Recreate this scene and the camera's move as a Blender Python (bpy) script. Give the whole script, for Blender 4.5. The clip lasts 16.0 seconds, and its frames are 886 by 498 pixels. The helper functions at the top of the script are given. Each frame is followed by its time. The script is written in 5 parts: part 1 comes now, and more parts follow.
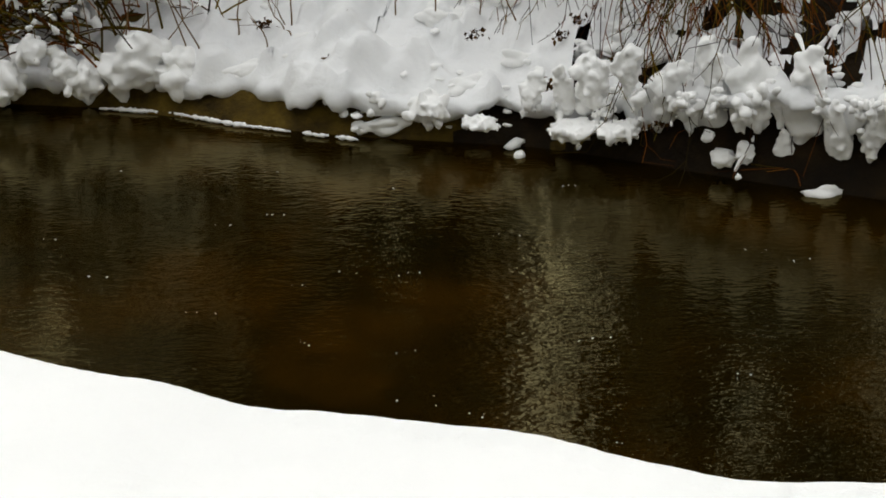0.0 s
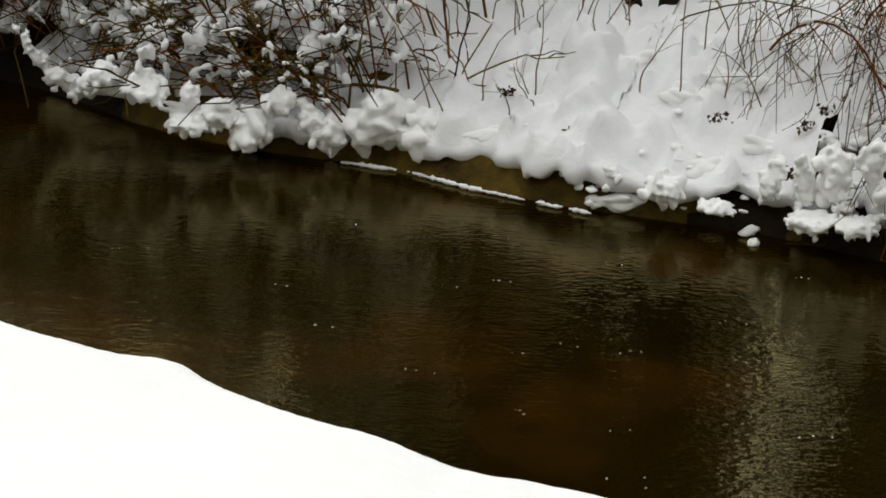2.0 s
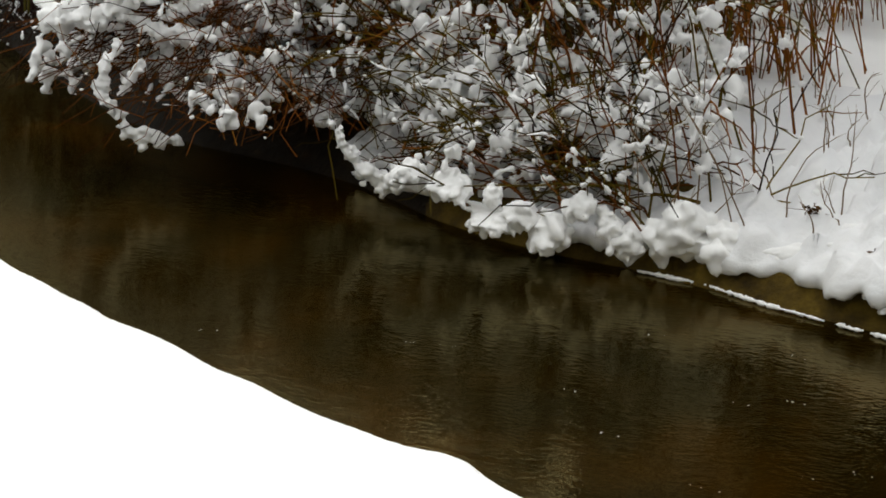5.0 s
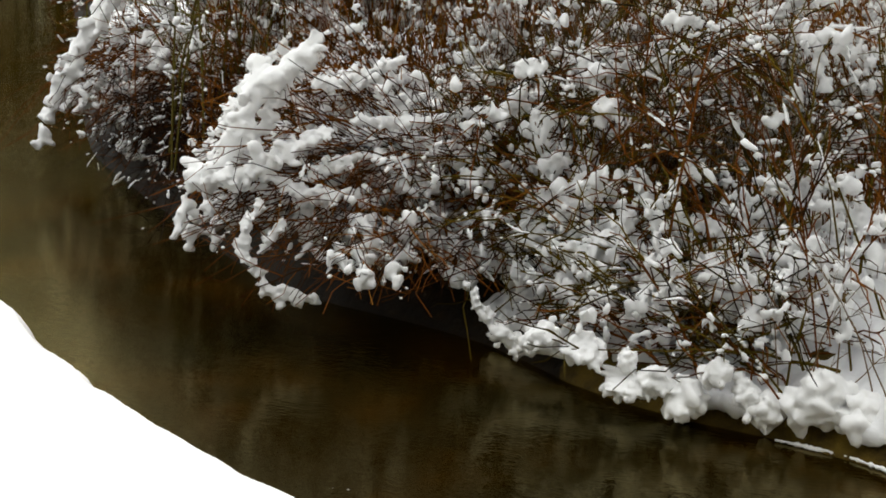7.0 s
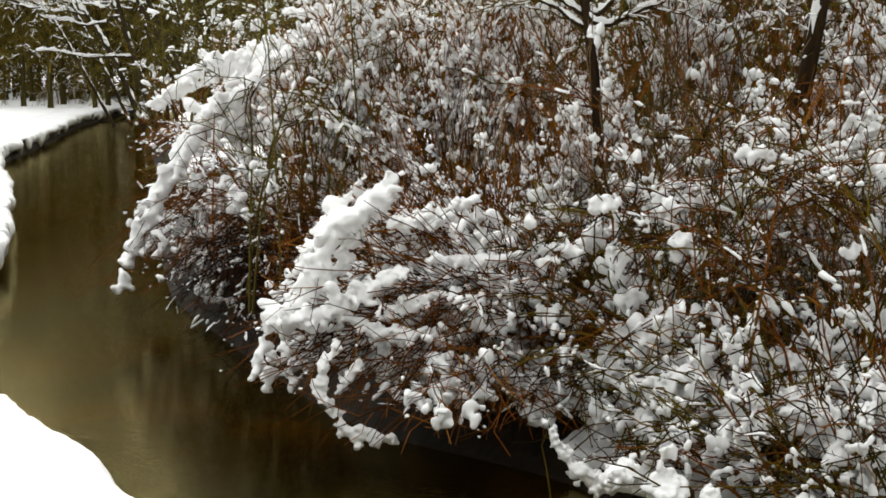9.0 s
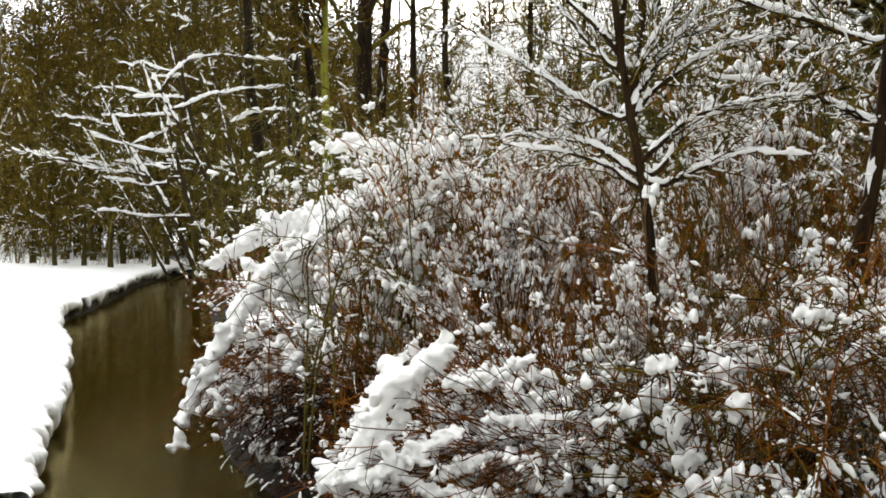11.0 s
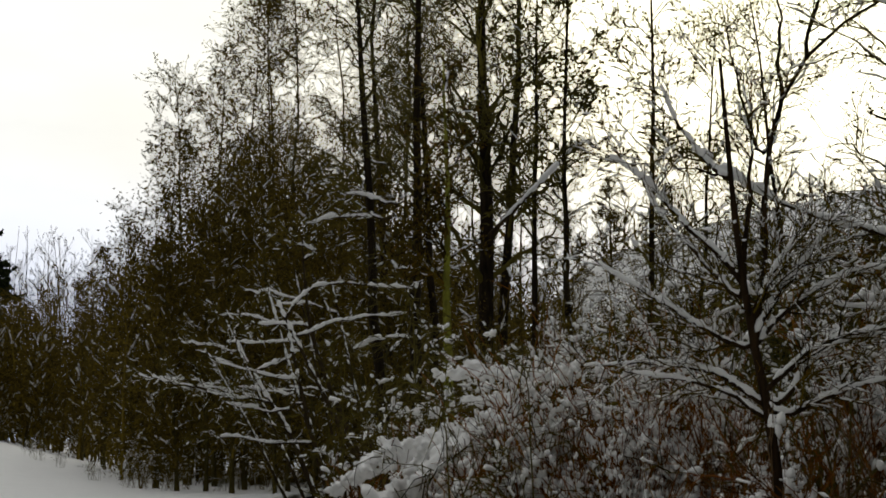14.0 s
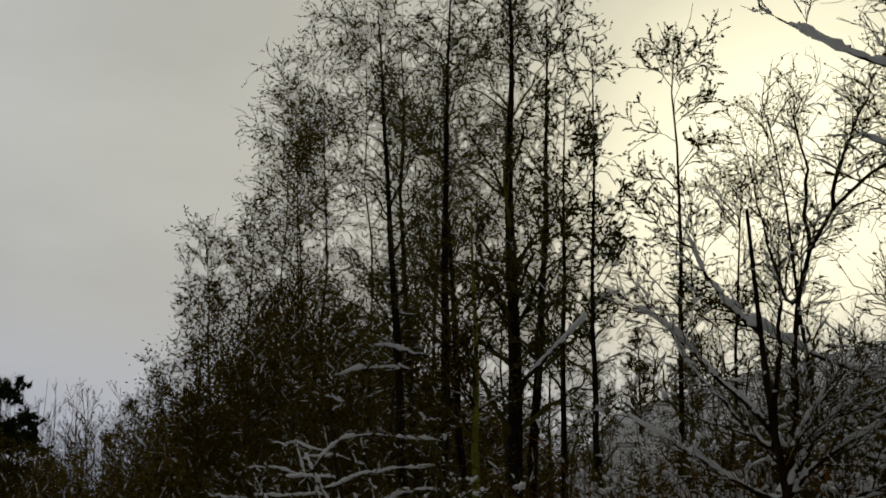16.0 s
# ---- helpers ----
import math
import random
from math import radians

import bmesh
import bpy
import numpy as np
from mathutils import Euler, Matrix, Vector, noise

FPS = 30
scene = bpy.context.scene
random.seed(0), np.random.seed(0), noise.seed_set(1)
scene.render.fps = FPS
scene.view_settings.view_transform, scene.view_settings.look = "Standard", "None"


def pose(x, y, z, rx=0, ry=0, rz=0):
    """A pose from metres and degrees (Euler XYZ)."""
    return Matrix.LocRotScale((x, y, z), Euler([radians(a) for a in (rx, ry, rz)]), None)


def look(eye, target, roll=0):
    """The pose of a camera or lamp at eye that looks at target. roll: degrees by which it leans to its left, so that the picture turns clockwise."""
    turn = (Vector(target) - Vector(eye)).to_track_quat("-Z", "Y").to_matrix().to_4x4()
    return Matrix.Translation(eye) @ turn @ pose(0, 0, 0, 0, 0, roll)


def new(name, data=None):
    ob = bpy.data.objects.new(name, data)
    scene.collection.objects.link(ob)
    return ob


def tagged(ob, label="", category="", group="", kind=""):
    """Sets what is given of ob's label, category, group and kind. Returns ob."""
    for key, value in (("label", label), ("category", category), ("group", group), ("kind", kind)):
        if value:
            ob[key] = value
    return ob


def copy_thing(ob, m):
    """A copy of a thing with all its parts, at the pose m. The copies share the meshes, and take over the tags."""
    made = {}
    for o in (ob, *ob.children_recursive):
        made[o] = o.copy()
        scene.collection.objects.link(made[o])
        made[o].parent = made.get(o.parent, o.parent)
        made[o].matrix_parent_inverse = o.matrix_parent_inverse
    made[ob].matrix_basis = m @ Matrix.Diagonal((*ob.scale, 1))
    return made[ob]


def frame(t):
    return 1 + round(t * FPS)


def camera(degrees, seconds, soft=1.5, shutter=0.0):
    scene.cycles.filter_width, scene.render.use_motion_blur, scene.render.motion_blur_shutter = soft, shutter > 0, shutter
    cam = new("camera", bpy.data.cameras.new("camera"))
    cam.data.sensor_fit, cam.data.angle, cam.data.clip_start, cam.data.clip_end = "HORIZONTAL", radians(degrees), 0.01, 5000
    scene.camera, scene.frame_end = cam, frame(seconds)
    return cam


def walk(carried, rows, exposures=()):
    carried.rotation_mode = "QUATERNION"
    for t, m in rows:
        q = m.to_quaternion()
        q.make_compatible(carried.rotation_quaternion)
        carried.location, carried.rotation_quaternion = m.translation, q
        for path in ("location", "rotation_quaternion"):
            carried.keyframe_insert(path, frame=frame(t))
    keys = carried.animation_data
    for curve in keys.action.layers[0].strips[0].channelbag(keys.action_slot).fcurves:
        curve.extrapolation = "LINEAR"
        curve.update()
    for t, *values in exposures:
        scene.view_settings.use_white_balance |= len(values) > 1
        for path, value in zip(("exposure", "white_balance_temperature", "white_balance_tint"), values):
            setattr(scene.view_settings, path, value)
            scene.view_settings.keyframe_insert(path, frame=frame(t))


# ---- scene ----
cam = camera(30.5, 16.0, soft=1.75)
EYE = (0.0, 0.0, 2.3)
# seconds, and the camera's turn in degrees; it stays where it is
TURNS = [
    (0.0, 66.24, 1.01, -0.47), (0.5, 66.56, 0.61, 1.90), (1.0, 67.29, 0.13, 4.97), (1.5, 68.13, -0.36, 7.28),
    (2.0, 68.77, -0.69, 8.85), (2.5, 69.21, -1.32, 11.66), (3.0, 69.90, -1.08, 13.28), (3.5, 70.68, -0.90, 14.64),
    (4.0, 71.12, -0.72, 16.68), (4.2, 71.36, -0.75, 17.53), (6.3, 75.37, -0.99, 22.87), (6.5, 76.13, -1.12, 23.55),
    (7.0, 78.02, -0.58, 24.68), (7.5, 79.10, 0.29, 25.52), (8.0, 80.34, 0.55, 26.24), (8.5, 81.74, 0.53, 26.98),
    (9.0, 82.89, 0.83, 27.16), (9.2, 83.62, 0.81, 27.49), (11.5, 89.27, 0.93, 29.66), (12.0, 90.20, 0.64, 30.84),
    (12.5, 92.63, 0.30, 32.13), (13.0, 94.20, 0.02, 32.78), (13.5, 95.39, 0.09, 33.02), (14.0, 96.58, 0.47, 33.37),
    (14.5, 97.57, 0.47, 33.71), (15.0, 99.29, 0.12, 34.24), (15.5, 100.11, 0.61, 34.36), (16.0, 101.92, 0.44, 34.37),
]
EXPOSURES = [(0.0, 0.02), (3.5, 0.14), (7.0, 0.42), (9.0, 0.66), (11.5, 0.82), (12.5, 0.85), (13.0, 0.4), (13.5, -0.5), (14.0, -1.36), (14.5, -1.82), (15.0, -2.07), (15.5, -2.3), (16.0, -2.48)]
walk(cam, [(t, pose(*EYE, rx, ry, rz)) for t, rx, ry, rz in TURNS], EXPOSURES)

# ---- sky and sun: overcast, a low sun glowing through cloud behind the trees ----
SUN_AZ, SUN_EL = 22.0, 14.5
SUN_DIR = Vector((-math.sin(radians(SUN_AZ)) * math.cos(radians(SUN_EL)), math.cos(radians(SUN_AZ)) * math.cos(radians(SUN_EL)), math.sin(radians(SUN_EL))))


def make_world():
    world = bpy.data.worlds.new("overcast")
    scene.world = world
    world.use_nodes = True
    nt = world.node_tree
    nt.nodes.clear()
    add, link = nt.nodes.new, nt.links.new
    sky = add("ShaderNodeTexSky")
    sky.sky_type, sky.sun_disc = "NISHITA", False
    sky.sun_elevation, sky.sun_rotation = radians(SUN_EL), radians(-SUN_AZ)
    sky.dust_density, sky.air_density = 5.0, 1.5
    dim = add("ShaderNodeVectorMath")
    dim.operation = "SCALE"
    dim.inputs["Scale"].default_value = 0.10
    link(sky.outputs[0], dim.inputs[0])
    coord = add("ShaderNodeTexCoord")
    dot = add("ShaderNodeVectorMath")
    dot.operation = "DOT_PRODUCT"
    dot.inputs[1].default_value = SUN_DIR
    link(coord.outputs["Generated"], dot.inputs[0])
    glow = add("ShaderNodeValToRGB")
    ramp = glow.color_ramp
    ramp.interpolation = "CARDINAL"
    stops = [(0.0, (0.23, 0.235, 0.24)), (0.5, (0.32, 0.325, 0.33)), (0.80, (0.9, 0.91, 0.92)), (0.93, (2.45, 2.49, 2.60)), (0.972, (2.75, 2.74, 2.62)), (0.985, (2.95, 2.90, 2.66)), (0.993, (3.4, 3.33, 2.92)), (0.9975, (5.0, 4.8, 3.8)), (1.0, (7.2, 6.9, 5.3))]
    ramp.elements[0].position, ramp.elements[1].position = 0.0, 1.0
    while len(ramp.elements) < len(stops):
        ramp.elements.new(0.5)
    for e, (p, c) in zip(ramp.elements, stops):
        e.position, e.color = p, (*(v / 8 for v in c), 1)
    half = add("ShaderNodeMath")
    half.operation = "MULTIPLY_ADD"
    half.inputs[1].default_value, half.inputs[2].default_value = 0.5, 0.5
    link(dot.outputs["Value"], half.inputs[0])
    link(half.outputs[0], glow.inputs[0])
    cloud = add("ShaderNodeTexNoise")
    cloud.inputs["Scale"].default_value, cloud.inputs["Detail"].default_value = 3.2, 6.0
    band = add("ShaderNodeMapping")
    band.inputs["Scale"].default_value = (1.0, 1.0, 3.0)
    link(coord.outputs["Generated"], band.inputs["Vector"])
    link(band.outputs[0], cloud.inputs["Vector"])
    puff = add("ShaderNodeMapRange")
    puff.inputs["To Min"].default_value, puff.inputs["To Max"].default_value = 8 * 0.72, 8 * 1.28
    link(cloud.outputs[0], puff.inputs["Value"])
    veil = add("ShaderNodeVectorMath")
    veil.operation = "SCALE"
    link(glow.outputs[0], veil.inputs[0])
    link(puff.outputs[0], veil.inputs["Scale"])
    # bluer haze towards the horizon, warmer cloud above it, and a bright zenith
    split = add("ShaderNodeSeparateXYZ")
    link(coord.outputs["Generated"], split.inputs[0])
    haze = add("ShaderNodeValToRGB")
    haze.color_ramp.elements.new(0.5)
    for e, (p, c) in zip(haze.color_ramp.elements, [(0.08, (0.86, 0.93, 1.10)), (0.17, (1.0, 1.0, 0.97)), (0.26, (1.02, 1.02, 0.96))]):
        e.position, e.color = p, (*(v / 2 for v in c), 1)
    link(split.outputs["Z"], haze.inputs[0])
    tint = add("ShaderNodeVectorMath")
    tint.operation = "MULTIPLY"
    link(veil.outputs[0], tint.inputs[0])
    link(haze.outputs[0], tint.inputs[1])
    zenith = add("ShaderNodeMapRange")
    zenith.interpolation_type = "SMOOTHSTEP"
    zenith.inputs["From Min"].default_value, zenith.inputs["From Max"].default_value = 0.3, 1.0
    zenith.inputs["To Min"].default_value, zenith.inputs["To Max"].default_value = 0.0, 1.2
    link(split.outputs["Z"], zenith.inputs["Value"])
    whole = add("ShaderNodeVectorMath")
    whole.operation = "MULTIPLY_ADD"
    whole.inputs[1].default_value = (2, 2, 2)
    link(tint.outputs[0], whole.inputs[0])
    link(zenith.outputs[0], whole.inputs[2])
    mix = add("ShaderNodeMix")
    mix.data_type = "RGBA"
    mix.inputs["Factor"].default_value = 0.93
    link(dim.outputs[0], mix.inputs["A"])
    link(whole.outputs[0], mix.inputs["B"])
    bg = add("ShaderNodeBackground")
    bg.inputs["Strength"].default_value = 1.0
    out = add("ShaderNodeOutputWorld")
    link(mix.outputs["Result"], bg.inputs[0])
    link(bg.outputs[0], out.inputs[0])


make_world()
sun = new("sun", bpy.data.lights.new("sun", "SUN"))
sun.data.energy, sun.data.angle, sun.data.color = 0.8, radians(20), (1.0, 0.94, 0.80)
sun.matrix_basis = look(tuple(SUN_DIR * 50), (0, 0, 0))


# ---- materials ----
def material(name, build):
    m = bpy.data.materials.new(name)
    m.use_nodes = True
    nt = m.node_tree
    build(nt, nt.nodes["Principled BSDF"])
    return m


def noise_at(nt, scale, detail=4.0, rough=0.6, stretch=(1, 1, 1)):
    coord = nt.nodes.new("ShaderNodeTexCoord")
    mp = nt.nodes.new("ShaderNodeMapping")
    mp.inputs["Scale"].default_value = stretch
    n = nt.nodes.new("ShaderNodeTexNoise")
    n.inputs["Scale"].default_value, n.inputs["Detail"].default_value, n.inputs["Roughness"].default_value = scale, detail, rough
    nt.links.new(coord.outputs["Object"], mp.inputs["Vector"])
    nt.links.new(mp.outputs["Vector"], n.inputs["Vector"])
    return n.outputs[0]


def colours(nt, source, stops):
    r = nt.nodes.new("ShaderNodeValToRGB")
    while len(r.color_ramp.elements) < len(stops):
        r.color_ramp.elements.new(0.5)
    for e, (p, c) in zip(r.color_ramp.elements, stops):
        e.position, e.color = p, (*c, 1)
    nt.links.new(source, r.inputs[0])
    return r.outputs[0]


def bump(nt, bsdf, layers):
    last = None
    for source, strength, distance in layers:
        b = nt.nodes.new("ShaderNodeBump")
        b.inputs["Strength"].default_value, b.inputs["Distance"].default_value = strength, distance
        nt.links.new(source, b.inputs["Height"])
        if last:
            nt.links.new(last, b.inputs["Normal"])
        last = b.outputs[0]
    nt.links.new(last, bsdf.inputs["Normal"])


def snow_look(nt, b):
    nt.links.new(colours(nt, noise_at(nt, 1.7, 5), [(0.3, (0.85, 0.85, 0.835)), (0.7, (0.90, 0.895, 0.88))]), b.inputs["Base Color"])
    b.inputs["Roughness"].default_value = 0.75
    b.inputs["Specular IOR Level"].default_value = 0.25
    bump(nt, b, [(noise_at(nt, 9, 4), 0.35, 0.03), (noise_at(nt, 160, 3), 0.35, 0.003)])


def settled_look(nt, b):
    """Settled snow on the ground, a little duller than fresh, in faint wind-laid waves."""
    nt.links.new(colours(nt, noise_at(nt, 1.3, 5, 0.6, (1, 2.4, 1)), [(0.3, (0.745, 0.75, 0.755)), (0.7, (0.82, 0.818, 0.812))]), b.inputs["Base Color"])
    b.inputs["Roughness"].default_value = 0.75
    b.inputs["Specular IOR Level"].default_value = 0.2
    bump(nt, b, [(noise_at(nt, 2.6, 3, 0.5, (1, 2.4, 1)), 0.35, 0.08), (noise_at(nt, 11, 4), 0.35, 0.03), (noise_at(nt, 160, 3), 0.35, 0.003)])


def bark_look(dark, light, scale, stretch=(1, 1, 0.15), lichen=None):
    def build(nt, b):
        c = colours(nt, noise_at(nt, scale, 6, 0.7, stretch), [(0.35, dark), (0.65, light)])
        if lichen:
            mix = nt.nodes.new("ShaderNodeMix")
            mix.data_type = "RGBA"
            r = colours(nt, noise_at(nt, scale * 0.22, 4), [(0.45, (0, 0, 0)), (0.62, (1, 1, 1))])
            nt.links.new(r, mix.inputs["Factor"])
            nt.links.new(c, mix.inputs["A"])
            mix.inputs["B"].default_value = (*lichen, 1)
            c = mix.outputs["Result"]
        nt.links.new(c, b.inputs["Base Color"])
        b.inputs["Roughness"].default_value = 0.9
        b.inputs["Specular IOR Level"].default_value = 0.08
        bump(nt, b, [(noise_at(nt, scale * 1.5, 5, 0.7, stretch), 0.6, 0.01)])
    return build


def twig_look(stops):
    def build(nt, b):
        info = nt.nodes.new("ShaderNodeNewGeometry")
        c = colours(nt, info.outputs["Random Per Island"], stops)
        nt.links.new(c, b.inputs["Base Color"])
        b.inputs["Roughness"].default_value = 0.8
        b.inputs["Specular IOR Level"].default_value = 0.06
    return build


def earth_look(stops):
    def build(nt, b):
        nt.links.new(colours(nt, noise_at(nt, 6, 6, 0.7), stops), b.inputs["Base Color"])
        b.inputs["Roughness"].default_value = 0.75
        b.inputs["Specular IOR Level"].default_value = 0.12
        bump(nt, b, [(noise_at(nt, 14, 6, 0.7), 0.7, 0.03), (noise_at(nt, 70, 4), 0.5, 0.008)])
    return build


def water_look(nt, b):
    """Peaty water: a dark brown body under ripples; the gloss colour tints their reflections."""
    add, link = nt.nodes.new, nt.links.new
    body, gloss, mix, rim = add("ShaderNodeBsdfDiffuse"), add("ShaderNodeBsdfAnisotropic"), add("ShaderNodeMixShader"), add("ShaderNodeFresnel")
    link(colours(nt, noise_at(nt, 0.8, 5), [(0.32, (0.003, 0.0026, 0.0005)), (0.5, (0.009, 0.0048, 0.0004)), (0.68, (0.030, 0.0125, 0.0007))]), body.inputs["Color"])
    # Yellow-brown tone of the reflections, put into the gloss colour.
    gloss.inputs["Color"].default_value, gloss.inputs["Roughness"].default_value = (0.82, 0.71, 0.36, 1), 0.02
    rim.inputs["IOR"].default_value = 1.33
    bump(nt, gloss, [(noise_at(nt, 1.6, 2, 0.5), 0.07, 0.05), (noise_at(nt, 9, 3, 0.55, (1.0, 1.7, 1)), 0.14, 0.012), (noise_at(nt, 24, 2, 0.5, (1.0, 2.2, 1)), 0.32, 0.004)])
    link(gloss.inputs["Normal"].links[0].from_socket, rim.inputs["Normal"])
    link(rim.outputs[0], mix.inputs[0])
    link(body.outputs[0], mix.inputs[1])
    link(gloss.outputs[0], mix.inputs[2])
    link(mix.outputs[0], nt.nodes["Material Output"].inputs["Surface"])
    nt.nodes.remove(b)


SNOW = material("snow", snow_look)
SETTLED = material("settled_snow", settled_look)
EARTH = material("wet_earth", earth_look([(0.3, (0.012, 0.006, 0.0010)), (0.55, (0.075, 0.047, 0.005)), (0.75, (0.14, 0.092, 0.011))]))
# Near-black copy of the wet earth: shade under overhangs is in its colour.
SHADED_EARTH = material("dark_shaded_earth", earth_look([(0.3, (0.004, 0.0022, 0.0006)), (0.55, (0.011, 0.006, 0.0012)), (0.75, (0.028, 0.015, 0.003))]))
WATER = material("stream_water", water_look)
BARK = material("dark_bark", bark_look((0.007, 0.0045, 0.0025), (0.026, 0.018, 0.009), 14))
MOSSY = material("mossy_bark", bark_look((0.09, 0.085, 0.014), (0.24, 0.23, 0.035), 12, lichen=(0.28, 0.29, 0.035)))
YOUNG = material("young_bark", bark_look((0.016, 0.010, 0.005), (0.06, 0.042, 0.018), 22))
REDTWIG = material("red_twigs", twig_look([(0.0, (0.010, 0.004, 0.001)), (0.4, (0.065, 0.022, 0.002)), (0.8, (0.18, 0.055, 0.006)), (1.0, (0.28, 0.115, 0.013))]))
RUST = material("rusty_shoots", twig_look([(0.0, (0.020, 0.009, 0.002)), (0.5, (0.14, 0.046, 0.004)), (0.85, (0.30, 0.105, 0.010)), (1.0, (0.34, 0.19, 0.022))]))
OLIVE = material("olive_twigs", twig_look([(0.0, (0.008, 0.005, 0.001)), (0.45, (0.042, 0.027, 0.002)), (0.85, (0.14, 0.098, 0.007)), (1.0, (0.17, 0.07, 0.009))]))
FARTWIG = material("brown_twigs", twig_look([(0.0, (0.02, 0.016, 0.003)), (0.6, (0.095, 0.078, 0.014)), (1.0, (0.17, 0.14, 0.024))]))
EDGETWIG = material("edge_twigs", twig_look([(0.0, (0.012, 0.008, 0.001)), (0.6, (0.115, 0.080, 0.011)), (1.0, (0.24, 0.170, 0.022))]))
# Near-black twigs: the shade of the hollow under the bushes is their colour.
SHADETWIG = material("shade_dark_twigs", twig_look([(0.0, (0.004, 0.002, 0.001)), (0.6, (0.016, 0.006, 0.002)), (1.0, (0.06, 0.02, 0.004))]))
GREEN = material("evergreen_needles", twig_look([(0.0, (0.006, 0.009, 0.003)), (0.6, (0.02, 0.03, 0.010)), (1.0, (0.05, 0.065, 0.02))]))
WETBARK = material("wet_bark", bark_look((0.010, 0.006, 0.003), (0.042, 0.024, 0.010), 22))
PALEBARK = material("olive_bark", bark_look((0.03, 0.023, 0.006), (0.09, 0.072, 0.018), 14))
STRAW = material("dry_stems", twig_look([(0.0, (0.06, 0.035, 0.015)), (0.6, (0.16, 0.10, 0.045)), (1.0, (0.27, 0.19, 0.10))]))
LEAF = material("dead_leaves", twig_look([(0.0, (0.012, 0.006, 0.002)), (0.6, (0.04, 0.018, 0.005)), (1.0, (0.09, 0.045, 0.010))]))


# ---- mesh helpers ----
def mesh_of(name, groups, mats, slots=None, smooth=True):
    """One mesh from (points, faces) groups; each group takes the material of its slot."""
    me = bpy.data.meshes.new(name)
    groups = [(np.asarray(v, float).reshape(-1, 3), np.asarray(f, int)) for v, f in groups if len(v)]
    verts = np.concatenate([v for v, f in groups]) if groups else np.zeros((0, 3))
    loops, starts, totals, index, off, at_loop = [], [], [], [], 0, 0
    for n, (v, f) in enumerate(groups):
        loops.append((f + off).ravel())
        starts.append(at_loop + np.arange(len(f)) * f.shape[1])
        totals.append(np.full(len(f), f.shape[1]))
        index.append(np.full(len(f), slots[n] if slots else 0))
        off += len(v)
        at_loop += f.size
    loops, starts, totals, index = (np.concatenate(a).astype(np.int32) for a in (loops, starts, totals, index))
    me.vertices.add(len(verts))
    me.vertices.foreach_set("co", verts.astype(np.float32).ravel())
    me.loops.add(len(loops))
    me.loops.foreach_set("vertex_index", loops)
    me.polygons.add(len(starts))
    me.polygons.foreach_set("loop_start", starts)
    me.polygons.foreach_set("loop_total", totals)
    for m in mats if isinstance(mats, (list, tuple)) else [mats]:
        me.materials.append(m)
    me.polygons.foreach_set("material_index", index)
    me.polygons.foreach_set("use_smooth", np.full(len(starts), smooth))
    me.update(calc_edges=True)
    me.validate()
    return me


def part(name, groups, mat, parent=None, label="", slots=None, smooth=True):
    ob = new(name, mesh_of(name, groups, mat, slots, smooth))
    if parent:
        ob.parent = parent
    return tagged(ob, label)


def thing(name, x, y, z, label, category, group="", kind=""):
    ob = new(name)
    ob.location = (x, y, z)
    ob.empty_display_size = 0.1
    return tagged(ob, label, category, group, kind)


def around(az, d):
    return -d * math.sin(radians(az)), d * math.cos(radians(az))


def unit(v):
    return v / (np.linalg.norm(v, axis=-1, keepdims=True) + 1e-9)


def tubes(p, r, sides=3):
    """Tapered tubes along N lines of K points."""
    n, k, _ = p.shape
    t = unit(np.gradient(p, axis=1))
    mean = unit(p[:, -1] - p[:, 0])
    ref = np.where(np.abs(mean[:, 2:3]) > 0.85, [[1.0, 0.13, 0]], [[0.0, 0.1, 1]])[:, None, :]
    a = unit(np.cross(t, np.broadcast_to(ref, t.shape)))
    b = np.cross(t, a)
    ang = 2 * np.pi * np.arange(sides) / sides
    v = p[:, :, None] + r[:, :, None, None] * (np.cos(ang)[:, None] * a[:, :, None] + np.sin(ang)[:, None] * b[:, :, None])
    i = np.arange(n * k * sides).reshape(n, k, sides)
    q = np.stack([i[:, :-1], np.roll(i[:, :-1], -1, 2), np.roll(i[:, 1:], -1, 2), i[:, 1:]], -1)
    return v.reshape(-1, 3), q.reshape(-1, 4)


